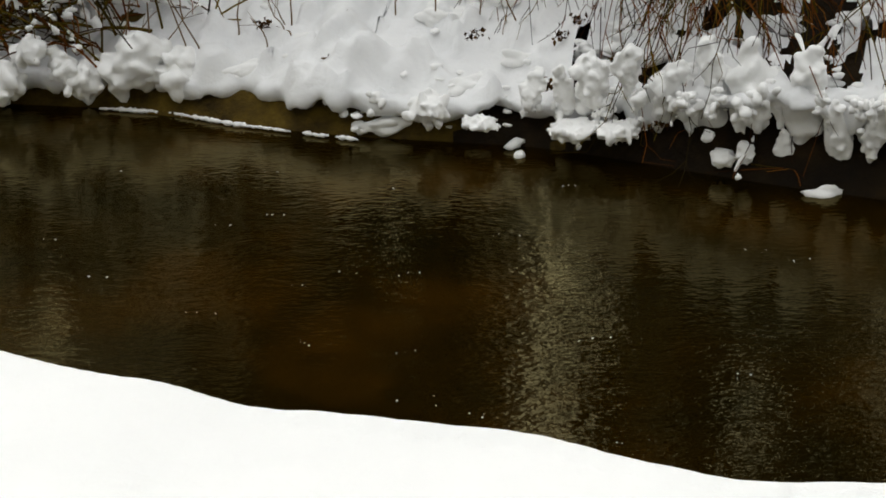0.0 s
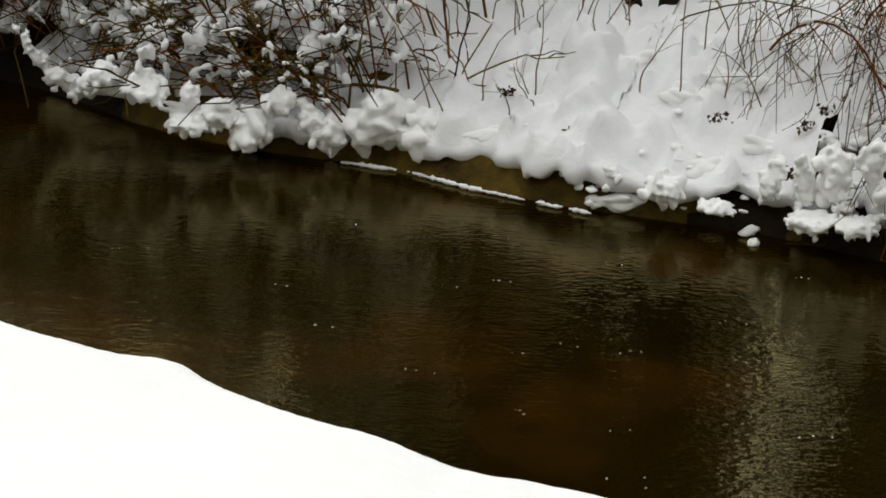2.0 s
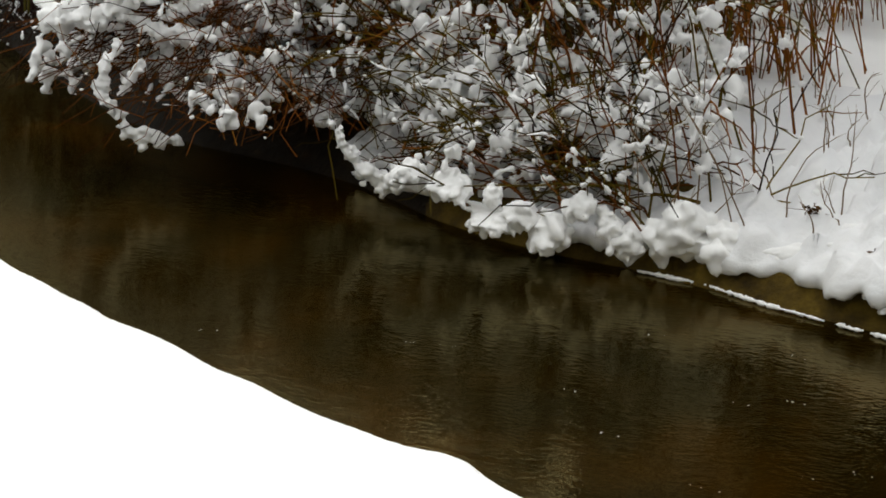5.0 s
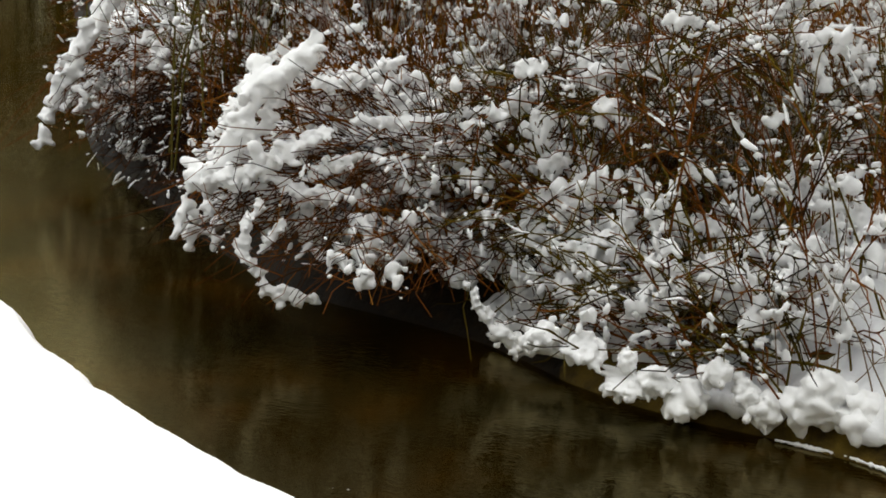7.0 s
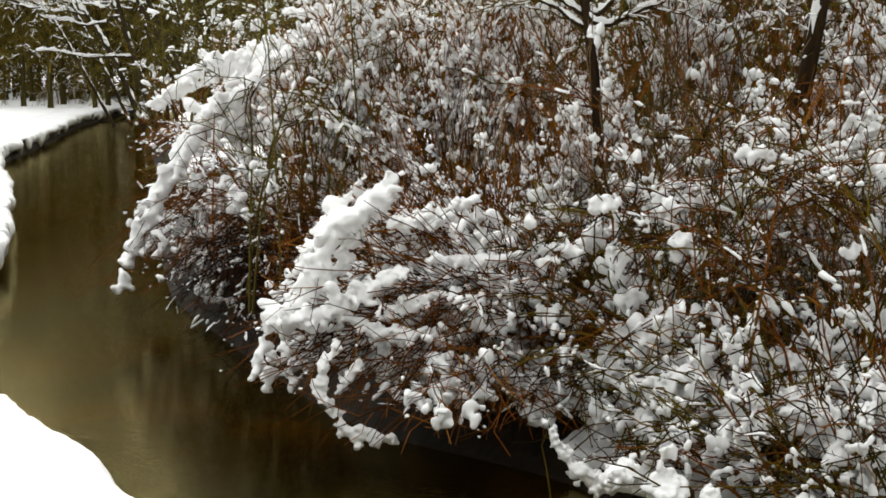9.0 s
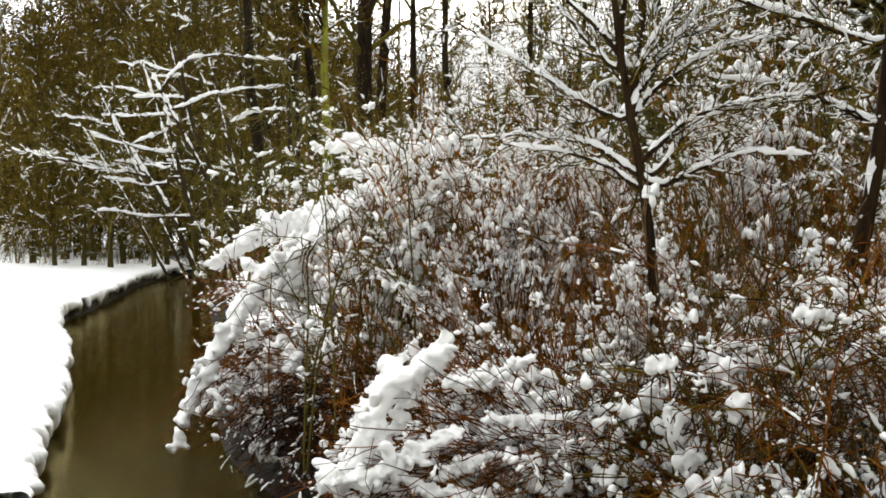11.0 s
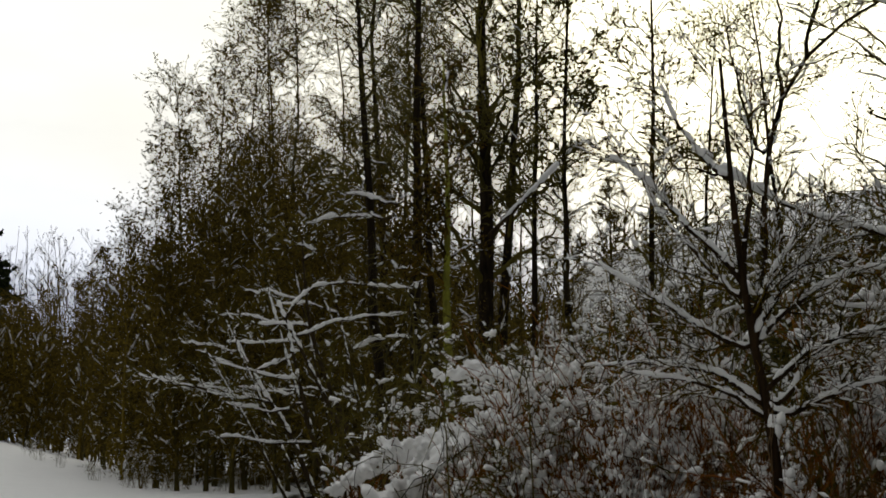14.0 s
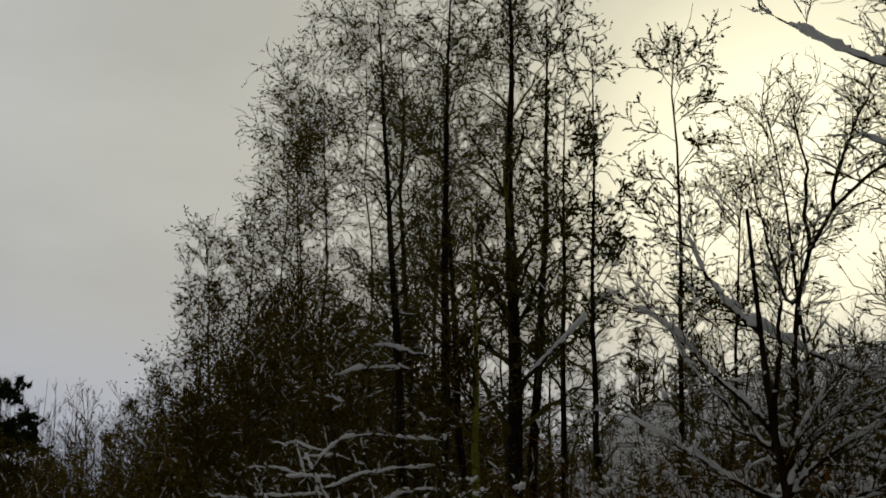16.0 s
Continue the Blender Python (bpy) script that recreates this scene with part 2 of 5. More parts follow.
def grow(rng, p, r, n, u=(0.2, 1.0), length=(0.3, 0.6), spread=45, lift=0.0, droop=0.0, k=4, thin=0.6, least=0.002, wob=0.06, shrink=0.5):
    """n side shoots on each of the lines."""
    m, kk, _ = p.shape
    uu = rng.uniform(*u, (m, n))
    f = np.clip(uu * (kk - 1), 0, kk - 1.001)
    i = f.astype(int)
    w = (f - i)[..., None]
    rows = np.arange(m)[:, None]
    base = p[rows, i] * (1 - w) + p[rows, i + 1] * w
    t = unit(p[rows, i + 1] - p[rows, i])
    rad = r[rows, i] * (1 - w[..., 0]) + r[rows, i + 1] * w[..., 0]
    perp = rng.normal(size=t.shape)
    perp = unit(perp - (perp * t).sum(-1, keepdims=True) * t)
    ang = np.radians(spread) * rng.uniform(0.7, 1.3, (m, n, 1))
    d = unit(t * np.cos(ang) + perp * np.sin(ang) + np.array([0, 0, lift]))
    ln = rng.uniform(*length, (m, n)) * (1 - shrink * uu)
    s = np.linspace(0, 1, k)
    q = base[:, :, None] + d[:, :, None] * (ln[..., None, None] * s[:, None])
    q[..., 2] -= droop * ln[..., None] * s ** 2
    q += np.cumsum(rng.normal(size=q.shape) * s[:, None] * wob, axis=2) * ln[..., None, None] / k * 1.6
    rr = np.maximum(rad[..., None] * thin * (1 - 0.8 * s), least * (1 - 0.45 * s))
    return q.reshape(-1, k, 3), rr.reshape(-1, k)


def icosphere(level):
    bm = bmesh.new()
    bmesh.ops.create_icosphere(bm, subdivisions=level, radius=1)
    v = np.array([x.co[:] for x in bm.verts])
    f = np.array([[x.index for x in g.verts] for g in bm.faces])
    bm.free()
    return v, f


ICO = {1: icosphere(1), 2: icosphere(2), 3: icosphere(3), 4: icosphere(4)}


def blobs(rng, c, rad, level=1, flat=0.75, rough=0.16):
    """Uneven lumps round the points c."""
    v, f = ICO[level]
    n = len(c)
    lobes = unit(rng.normal(size=(n, 7, 3)))
    amp, wide = rng.uniform(0.15, 0.3 + 2.4 * rough, (n, 7, 1)), rng.uniform(0.06, 0.22, (n, 7, 1))
    shape = 0.62 + (amp * np.exp((np.einsum("vk,njk->njv", v, lobes) - 1) / wide)).sum(1)
    shape = np.minimum(shape, 1.35)
    e1 = unit(rng.normal(size=(n, 3)))
    e2 = unit(np.cross(e1, rng.normal(size=(n, 3))))
    e3 = np.cross(e1, e2)
    local = v[None] * shape[..., None] * rng.uniform(0.7, 1.3, (n, 1, 3))
    turned = local[..., 0:1] * e1[:, None] + local[..., 1:2] * e2[:, None] + local[..., 2:3] * e3[:, None]
    out = c[:, None] + turned * np.array([1, 1, flat]) * np.asarray(rad).reshape(-1, 1, 1)
    return out.reshape(-1, 3), (f[None] + (np.arange(n) * len(v))[:, None, None]).reshape(-1, 3)


def flecks(rng, c, size, slim=1.0):
    """Small crumpled leaves and cones: one bent leaf of two triangles at each point."""
    n = len(c)
    a = unit(rng.normal(size=(n, 3))) * size * rng.uniform(0.5, 1.3, (n, 1))
    b = unit(np.cross(a, rng.normal(size=(n, 3)))) * size * slim * rng.uniform(0.3, 0.8, (n, 1))
    fold = unit(np.cross(a, b)) * size * 0.3 * slim
    v = np.stack([c - a, c - b + fold, c + a, c + b + fold], 1).reshape(-1, 3)
    i = (np.arange(n) * 4)[:, None]
    return v, np.concatenate([i + [0, 1, 2], i + [0, 2, 3]])


def snow_on(rng, p, r, depth, cover=0.8, sides=5, steep=0.75, grain=0.09, fine=2):
    """Rounded rolls of snow lying along the upper side of branches, broken by gaps."""
    none = np.zeros((0, 3)), np.zeros((0, 4), int)
    if not len(p) or depth <= 0 or cover <= 0:
        return none
    n, k, _ = p.shape
    total = np.linalg.norm(np.diff(p, axis=1), axis=2).sum(1)
    size = max(grain, depth * 5)
    line = np.repeat(np.arange(n), rng.poisson(np.clip(cover * total / size * 1.2, 0, 60)))
    if not len(line):
        return none
    m = len(line)
    ang = np.linspace(0.03, np.pi - 0.03, 5 if fine < 2 else 7)
    length = np.minimum(size * rng.uniform(0.4, 1.7, m), total[line] * 0.95)
    mid = length / 2 + rng.random(m) * (total[line] - length)
    f = np.clip((mid[:, None] - np.cos(ang) * length[:, None] / 2) / total[line][:, None] * (k - 1), 0, k - 1.001)
    i = f.astype(int)
    w = f - i
    rows = line[:, None]
    q = p[rows, i] * (1 - w)[..., None] + p[rows, i + 1] * w[..., None]
    rr = r[rows, i] * (1 - w) + r[rows, i + 1] * w
    lie = np.clip((1 - np.abs(unit(q[:, -1] - q[:, 0])[:, 2])) / (1 - steep + 1e-6), 0, 1) ** 0.6
    rad = (depth * lie * rng.uniform(0.5, 1.2, m))[:, None] * np.sin(ang) ** 0.45 * (1 + 0.35 * rng.normal(size=f.shape))
    keep = lie > 0.3
    q, rr, rad = q[keep], rr[keep], np.abs(rad[keep])
    if not len(q):
        return none
    q += rng.normal(size=q.shape) * rad[..., None] * 0.12
    q[..., 2] += rr * 0.6 + rad * 0.4
    return tubes(q, rad, sides)


FUSED = []


def fused(ob, voxel):
    """Mark a part whose overlapping clots melt into one skin of snow."""
    m = ob.modifiers.new("fuse", "REMESH")
    m.mode, m.voxel_size, m.use_smooth_shade = "VOXEL", voxel, True
    m = ob.modifiers.new("settle", "SMOOTH")
    m.factor, m.iterations = 0.5, 2
    FUSED.append(ob)
    return ob


def fuse_all():
    graph = bpy.context.evaluated_depsgraph_get()
    for ob in FUSED:
        me = bpy.data.meshes.new_from_object(ob.evaluated_get(graph))
        me.materials.clear()
        me.materials.append(SNOW)
        ob.modifiers.clear()
        ob.data = me


def along(rng, p, n, lo=0.1):
    """n random points on each line."""
    m, k, _ = p.shape
    f = rng.uniform(lo, 1, (m, n)) * (k - 1.001)
    i = f.astype(int)
    w = (f - i)[..., None]
    rows = np.arange(m)[:, None]
    return (p[rows, i] * (1 - w) + p[rows, i + 1] * w).reshape(-1, 3)


def lattice(ix, iy, seed):
    h = (ix.astype(np.int64) * 374761393 + iy.astype(np.int64) * 668265263 + seed * 974634777) & 0x7FFFFFFF
    h = ((h ^ (h >> 13)) * 1274126177) & 0x7FFFFFFF
    return ((h ^ (h >> 16)) & 0xFFFF) / 65535.0


def field(x, y, scale, seed=0, octaves=3):
    """Smooth noise from -1 to 1 over the plan."""
    total, amp, norm = 0.0, 1.0, 0.0
    for o in range(octaves):
        u, v = x * scale * 2 ** o, y * scale * 2 ** o
        iu, iv = np.floor(u), np.floor(v)
        a, b = u - iu, v - iv
        a, b = a * a * (3 - 2 * a), b * b * (3 - 2 * b)
        g = lambda p, q: lattice(iu + p, iv + q, seed + o)
        total = total + amp * ((g(0, 0) * (1 - a) + g(1, 0) * a) * (1 - b) + (g(0, 1) * (1 - a) + g(1, 1) * a) * b)
        norm += amp
        amp *= 0.5
    return 2 * total / norm - 1


# ---- the stream and its banks ----
NEAR = [(60, -20), (12, -1.6), (6, 0.7), (3, 1.95), (1.6, 2.75), (1.15, 2.92), (0.93, 2.94), (0.66, 2.95), (0.58, 2.98), (0.5, 3.02), (0.42, 3.05), (0.34, 3.09), (0.25, 3.15),
        (0.14, 3.2), (-0.01, 3.23), (-0.19, 3.28), (-0.33, 3.31), (-0.43, 3.31), (-0.51, 3.35), (-0.62, 3.41), (-0.67, 3.45), (-0.8, 3.48), (-0.94, 3.54), (-1.03, 3.59), (-1.18, 3.68),
        (-1.26, 3.76), (-1.32, 3.79), (-1.4, 3.79), (-1.47, 3.79), (-1.6, 3.85), (-1.71, 3.88), (-1.79, 3.91), (-1.93, 3.98), (-2.04, 4.05), (-2.17, 4.09), (-2.28, 4.16), (-2.42, 4.25),
        (-2.56, 4.31), (-2.75, 4.37), (-2.86, 4.46), (-3.02, 4.53), (-3.16, 4.63), (-3.31, 4.69), (-3.44, 4.79), (-3.63, 4.91), (-3.86, 5.01), (-3.97, 5.16), (-4.16, 5.25), (-4.37, 5.37),
        (-4.55, 5.51), (-4.76, 5.74), (-4.99, 5.9), (-5.34, 6.14), (-5.72, 6.37), (-6.07, 6.64), (-6.35, 6.9), (-7.6, 8.0), (-8.85, 9.4), (-9.84, 10.45), (-11.11, 11.95), (-12.65, 13.85), (-14.6, 16.16), (-17.34, 19.2),
        (-20.15, 21.95), (-23.4, 25.6), (-25.8, 29.5), (-29.8, 35.3), (-33.5, 40.5), (-36.4, 46.5), (-37, 60), (-31, 76), (0, 110)]
FAR = [(60, -14), (12, 2.4), (6, 4.4), (3, 5.2), (2, 5.5), (1.2, 5.88), (0.42, 6.22), (-0.37, 6.37), (-0.91, 6.56), (-1.5, 6.84),
       (-2, 6.9), (-2.64, 7.2), (-3.1, 7.6), (-3.7, 7.95), (-4.7, 8.3), (-5.6, 9.0), (-6.6, 9.9), (-8, 11.2), (-9.3, 12.4),
       (-13, 17.3), (-18, 23.8), (-25, 32.8), (-28.5, 38.5), (-31, 43), (-32.5, 50), (-32, 58), (-26, 70), (4, 100)]


def smooth_line(points, step, fine=0):
    p = np.array(points, float)
    for _ in range(2):
        a, b = p[:-1] * 0.75 + p[1:] * 0.25, p[:-1] * 0.25 + p[1:] * 0.75
        p = np.concatenate([p[:1], np.stack([a, b], 1).reshape(-1, 2), p[-1:]])
    s = np.concatenate([[0], np.cumsum(np.linalg.norm(np.diff(p, axis=0), axis=1))])
    n = max(2, int(s[-1] / step))
    u = np.linspace(0, s[-1], n)
    if fine:
        near_by = s[np.hypot(p[:, 0], p[:, 1]) < 8.5]
        u = np.unique(np.concatenate([u, np.arange(near_by.min(), near_by.max(), fine)]))
    return np.stack([np.interp(u, s, p[:, 0]), np.interp(u, s, p[:, 1])], 1)


NEAR_LINE, FAR_LINE = smooth_line(NEAR, 0.4, 0.09), smooth_line(FAR, 0.4)


def offset_from(line, x, y):
    """Distance from a bank's line; positive to the right of its run."""
    best = np.full(x.shape, 1e18)
    side = np.ones(x.shape)
    for (ax, ay), (bx, by) in zip(line[:-1], line[1:]):
        dx, dy = bx - ax, by - ay
        u = np.clip(((x - ax) * dx + (y - ay) * dy) / (dx * dx + dy * dy), 0, 1)
        px, py = x - ax - u * dx, y - ay - u * dy
        d = px * px + py * py
        m = d < best
        best = np.where(m, d, best)
        side = np.where(m, np.where(px * dy - py * dx > 0, 1.0, -1.0), side)
    return np.sqrt(best) * side


def step(x, a, b):
    u = np.clip((x - a) / (b - a), 0, 1)
    return u * u * (3 - 2 * u)


def face_height(x, y):
    """Height of the bare earth face under the far bank's snow."""
    return 0.10 + 0.20 * step(x, 0.3, 1.4) + 0.22 * step(-x, 3.0, 5.0)


def ground_height(x, y):
    """Bed, earth faces, the snowy near bank, the rising far bank and the hill behind it."""
    dn = -0.05 - offset_from(NEAR_LINE, x, y) + 0.012 * field(x, y, 2.5, 41, 2) + 0.03 * step(-x, 3.0, 4.5) * field(x, y, 5.0, 42, 2)
    dn = dn - 0.45 * step(np.hypot(x, y), 9, 11)     # inland of the near crest
    df = offset_from(FAR_LINE, x, y)             # inland of the far waterline
    rough = 0.05 * field(x, y, 0.35, 3) + 0.02 * field(x, y, 2.1, 5)
    away = np.hypot(x, y)
    far_away = np.clip((away - 12) / 20, 0, 1)
    near = 0.46 - 0.2 * step(away, 8, 14) + 0.14 * (1 - np.exp(-np.clip(dn, 0, 50) / 1.2)) + rough * np.clip(0.4 + dn, 0, 1) + 0.012 * field(x, y, 1.3, 9) + 2.4 * step(away, 40, 112) * step(-np.degrees(np.arctan2(x, np.maximum(y, 0.01))), 43.5, 50.5)
    edge = np.clip(dn / (0.32 - 0.2 * step(away, 7, 10)) + 1.0, 0, 1)
    near = np.where(dn < 0, -0.4 + (0.86 - 0.2 * step(away, 8, 14)) * (1 - (1 - edge) ** 2.2), near)
    fh = face_height(x, y)
    inland = np.maximum(df - 0.12, 0)
    top = 0.66 + 0.81 * step(-x, 2.6, 4.6) - 0.4 * far_away - fh
    rise = top * (1 - np.exp(-inland * (0.6 + 0.35 * step(-x, 2.6, 4.6)) / top))
    face = np.clip((df + 0.25) / 0.37, 0, 1)
    hill = 18.5 * step(away, 36, 98) * step(np.degrees(np.arctan2(x, np.maximum(y, 0.01))), -34.5, -28)
    far = np.where(df < 0.12, -0.4 + (0.4 + fh) * face ** 0.8, fh + rise + rough * np.clip(inland, 0, 1) + hill)
    return np.where(df > -0.3, far, np.where(dn > -0.4, near, -0.4)), dn, df


def build_ground():
    az = np.radians(np.concatenate([np.arange(-180, -24, 4), np.arange(-24, 54, 0.28), np.arange(54, 180, 4)]))
    d = np.concatenate([[0.0, 0.6, 1.2], np.arange(1.8, 10.5, 0.035), 10.5 * 1.012 ** np.arange(0, 190), 102 * 1.18 ** np.arange(0, 21)])
    a, r = np.meshgrid(az, d, indexing="ij")
    x, y = -r * np.sin(a), r * np.cos(a)
    z, dn, df = ground_height(x, y)
    na, nd = x.shape
    i = np.arange(na * nd).reshape(na, nd)
    j = np.roll(i, -1, 0)
    q = np.stack([i[:, :-1], i[:, 1:], j[:, 1:], j[:, :-1]], -1).reshape(-1, 4)[:, ::-1]
    v = np.stack([x, y, z], -1).reshape(-1, 3)
    near_by = np.hypot(x, y) < 8.5
    bare = ((dn < np.where(near_by, -0.2, -0.05)) & (df < 0.4)).ravel()[q].mean(1) > 0.5
    bare_patch = (field(x, y, 2.2, 71, 3) > -0.30) & (df > 0.1) & (df < 1.6 + 0.4 * field(x, y, 0.8, 72, 2)) & (x < -1.75) & (np.hypot(x, y) < 10.4)
    bare_patch |= (df > 0.1) & (df < 0.75) & (x > -2)
    bare |= bare_patch.ravel()[q].mean(1) > 0.5
    # Shade of the overhanging bank, thickets and bushes, put into the earth's colour.
    shaded = bare & (((x + 0.25 * field(x, y, 3.0, 73, 2) + 0.45 * field(x, y, 10.0, 74, 2)).ravel()[q].mean(1) > 0.25) | ((df.ravel()[q].mean(1) > 0.5) & (x.ravel()[q].mean(1) < -1.7)) | (x.ravel()[q].mean(1) < -2.7))
    clay = bare & ~shaded
    ob = new("ground", mesh_of("ground", [(v, q[~bare]), (v, q[clay]), (v, q[shaded])], [SNOW, EARTH, SHADED_EARTH], [0, 1, 2]))
    tagged(ob, "snow-covered meadow and stream banks of wet brown earth", "ground", kind="structure")


def bank_frame(line, side, s0, s1, step_s):
    seg = np.concatenate([[0], np.cumsum(np.linalg.norm(np.diff(line, axis=0), axis=1))])
    s = np.arange(s0, s1, step_s)
    px, py = np.interp(s, seg, line[:, 0]), np.interp(s, seg, line[:, 1])
    tx, ty = np.gradient(px), np.gradient(py)
    n = np.hypot(tx, ty)
    return s, px, py, side * ty / n, -side * tx / n


def sheet(name, grid, side, mat, label, category, gaps=None):
    v = np.stack(grid, 1)
    i = np.arange(v.shape[0] * v.shape[1]).reshape(v.shape[:2])
    q = np.stack([i[:-1, :-1], i[1:, :-1], i[1:, 1:], i[:-1, 1:]], -1).reshape(-1, 4)
    if gaps is not None:
        q = q[~gaps.ravel()[q].any(1)]
    ob = new(name, mesh_of(name, [(v.reshape(-1, 3), q if side < 0 else q[:, ::-1])], mat))
    tagged(ob, label, category, kind="structure")


def bank_snow(name, line, side, s0, s1, step_s, lip, thick, width, ragged, rest, sag, label):
    """A blanket of snow with a rounded, ragged lip hanging over the earth face."""
    s, px, py, nx, ny = bank_frame(line, side, s0, s1, step_s)
    one = np.zeros_like(s)
    edge = lip + ragged * (field(s, one, 1.1, 21, 2) + 0.9 * field(s, one + 7, 4.2, 22, 2) + 0.9 * field(s, one + 11, 11.0, 25, 2)) * step(s, s0, s0 + 1) - (0.05 * step(px, 0.4, 1.2) if side > 0 else 0)
    if side > 0:
        edge = edge + 0.20 * step(-px, 1.75, 2.2) * (1 - step(-px, 2.9, 3.3))
    fat = thick * (1 + 0.35 * field(s, one + 3, 2.3, 23, 2) + 0.5 * field(s, one + 5, 9.0, 24, 3))
    drip = (sag + (0.11 * step(px, 0.3, 0.8) if side > 0 else 0)) * np.maximum(field(s, one + 13, 2.1, 26, 2) + 0.8 * field(s, one + 17, 7.5, 27, 2) + 0.7 * field(s, one + 19, 21.0, 28, 2), -0.2)
    rows = [(edge + fat * 2.5, -fat * 0.4, 0)]
    for ang in np.radians(np.arange(-100, 91, 24)):
        rows.append((edge + fat * (1 - np.cos(ang)), np.sin(ang) * fat * 0.9 - drip * (1 - np.sin(ang)) * 0.5, 0))
    for u in np.linspace(0, 1, 60)[1:] ** 1.3:
        rows.append((edge + fat + u * width, fat * 0.9 * np.ones_like(s), u))
    grid = []
    for off, up, u in rows:
        x, y = px + nx * off, py + ny * off
        g, _, _ = ground_height(px + nx * np.maximum(off, lip + rest), py + ny * np.maximum(off, lip + rest))
        bumps = 0.07 * field(x, y, 2.6, 31, 2) + 0.17 * np.maximum(field(x, y, 5.0, 32, 2), -0.12) + 0.12 * np.maximum(field(x, y, 12.0, 33, 2), 0)
        bumps = bumps * (1.0 if side > 0 else 0.35)
        z = g + up * (1 - u ** 3) + (bumps * np.sin(np.pi * min(1, 0.25 + u)) if u else 0.3 * bumps) - 0.10 * u ** 4 + 0.02
        grid.append(np.stack([x, y, z], -1))
    gaps = None
    if side > 0:
        x, y = np.stack(grid, 1)[..., 0], np.stack(grid, 1)[..., 1]
        u = np.linspace(0, 1, x.shape[1])[None] + 0 * x
        wild = 0.5 * step(x, 0.3, 1.0) + 0.95 * step(-x, 1.8, 2.0)
        gaps = (field(x, y, 4.2, 61, 2) + 0.5 * field(x, y, 11.0, 62, 2) > 0.92 - wild) & (u > 0.17 + 0.2 * step(-x, 1.7, 2.0)) & (u < 0.42 + 0.3 * step(x, 0.2, 1.0) + 0.5 * step(-x, 1.7, 2.0))
    sheet(name, grid, side, SETTLED, label, "snow bank", gaps)


def bank_face(name, line, side, s0, s1, step_s, inset, top, label):
    """A crumbling earth face from the snow's edge down into the water."""
    s, px, py, nx, ny = bank_frame(line, side, s0, s1, step_s)
    grid = []
    for u in np.linspace(0, 1, 9):
        off = inset - 0.16 * (1 - u) ** 1.5 + 0.07 * field(s, u * 3 + 0 * s, 2.2, 51, 3)
        grid.append(np.stack([px + nx * off, py + ny * off, -0.25 + (top + 0.25) * u + 0 * s], -1))
    sheet(name, grid, side, SHADED_EARTH, label, "bank")


def build_water():
    x, y = np.meshgrid(np.linspace(-60, 40, 60), np.linspace(-25, 115, 80), indexing="ij")
    i = np.arange(x.size).reshape(x.shape)
    q = np.stack([i[:-1, :-1], i[1:, :-1], i[1:, 1:], i[:-1, 1:]], -1).reshape(-1, 4)
    ob = new("water", mesh_of("water", [(np.stack([x, y, 0 * x], -1).reshape(-1, 3), q)], WATER))
    tagged(ob, "dark brown slow stream with faint ripples and reflections", "water", kind="structure")


build_ground()
build_water()
def run_at(line, x):
    """How far along a bank its line comes to x."""
    seg = np.concatenate([[0], np.cumsum(np.linalg.norm(np.diff(line, axis=0), axis=1))])
    n = int(np.argmin(line[:, 0]))
    return float(np.interp(-x, -line[:n, 0], seg[:n]))


bank_snow("snow_bank_far", FAR_LINE, 1, run_at(FAR_LINE, 6.0), run_at(FAR_LINE, -3.4), 0.018, 0.03, 0.045, 2.2, 0.065, 0.10, 0.025, "thick snow with a ragged lip over the brown bank")
bank_snow("snow_bank_near", NEAR_LINE, -1, run_at(NEAR_LINE, -7.4), run_at(NEAR_LINE, -36.0), 0.07, 0.03, 0.085, 1.6, 0.10, 0.75, 0.17, "snow edge of the meadow over a dark earth bank")
bank_face("earth_bank_near", NEAR_LINE, -1, run_at(NEAR_LINE, -8.6), run_at(NEAR_LINE, -36.0), 0.10, 0.15, 0.23, "dark crumbling earth bank under the meadow's snow")


# ---- trees ----
def polar(az, el, d):
    """A point at azimuth and elevation from the eye, d metres away over the ground."""
    x, y = around(az, d)
    return x, y, EYE[2] + d * math.tan(radians(el))


def base_at(az, d, up=0.0):
    x, y = around(az, d)
    z, _, _ = ground_height(np.array([x]), np.array([y]))
    return x, y, float(z[0]) + up


def roots_at(spots):
    return [base_at(a, d) for a, d in spots]


def resample(points, k):
    """A smooth line of k points through the given ones."""
    p = np.array(points, float)
    s = np.concatenate([[0], np.cumsum(np.linalg.norm(np.diff(p, axis=0), axis=1))])
    u = np.linspace(0, s[-1], k)
    q = np.stack([np.interp(u, s, p[:, i]) for i in range(3)], 1)
    for _ in range(2):
        q[1:-1] = (q[:-2] + 2 * q[1:-1] + q[2:]) / 4
    return q[None]


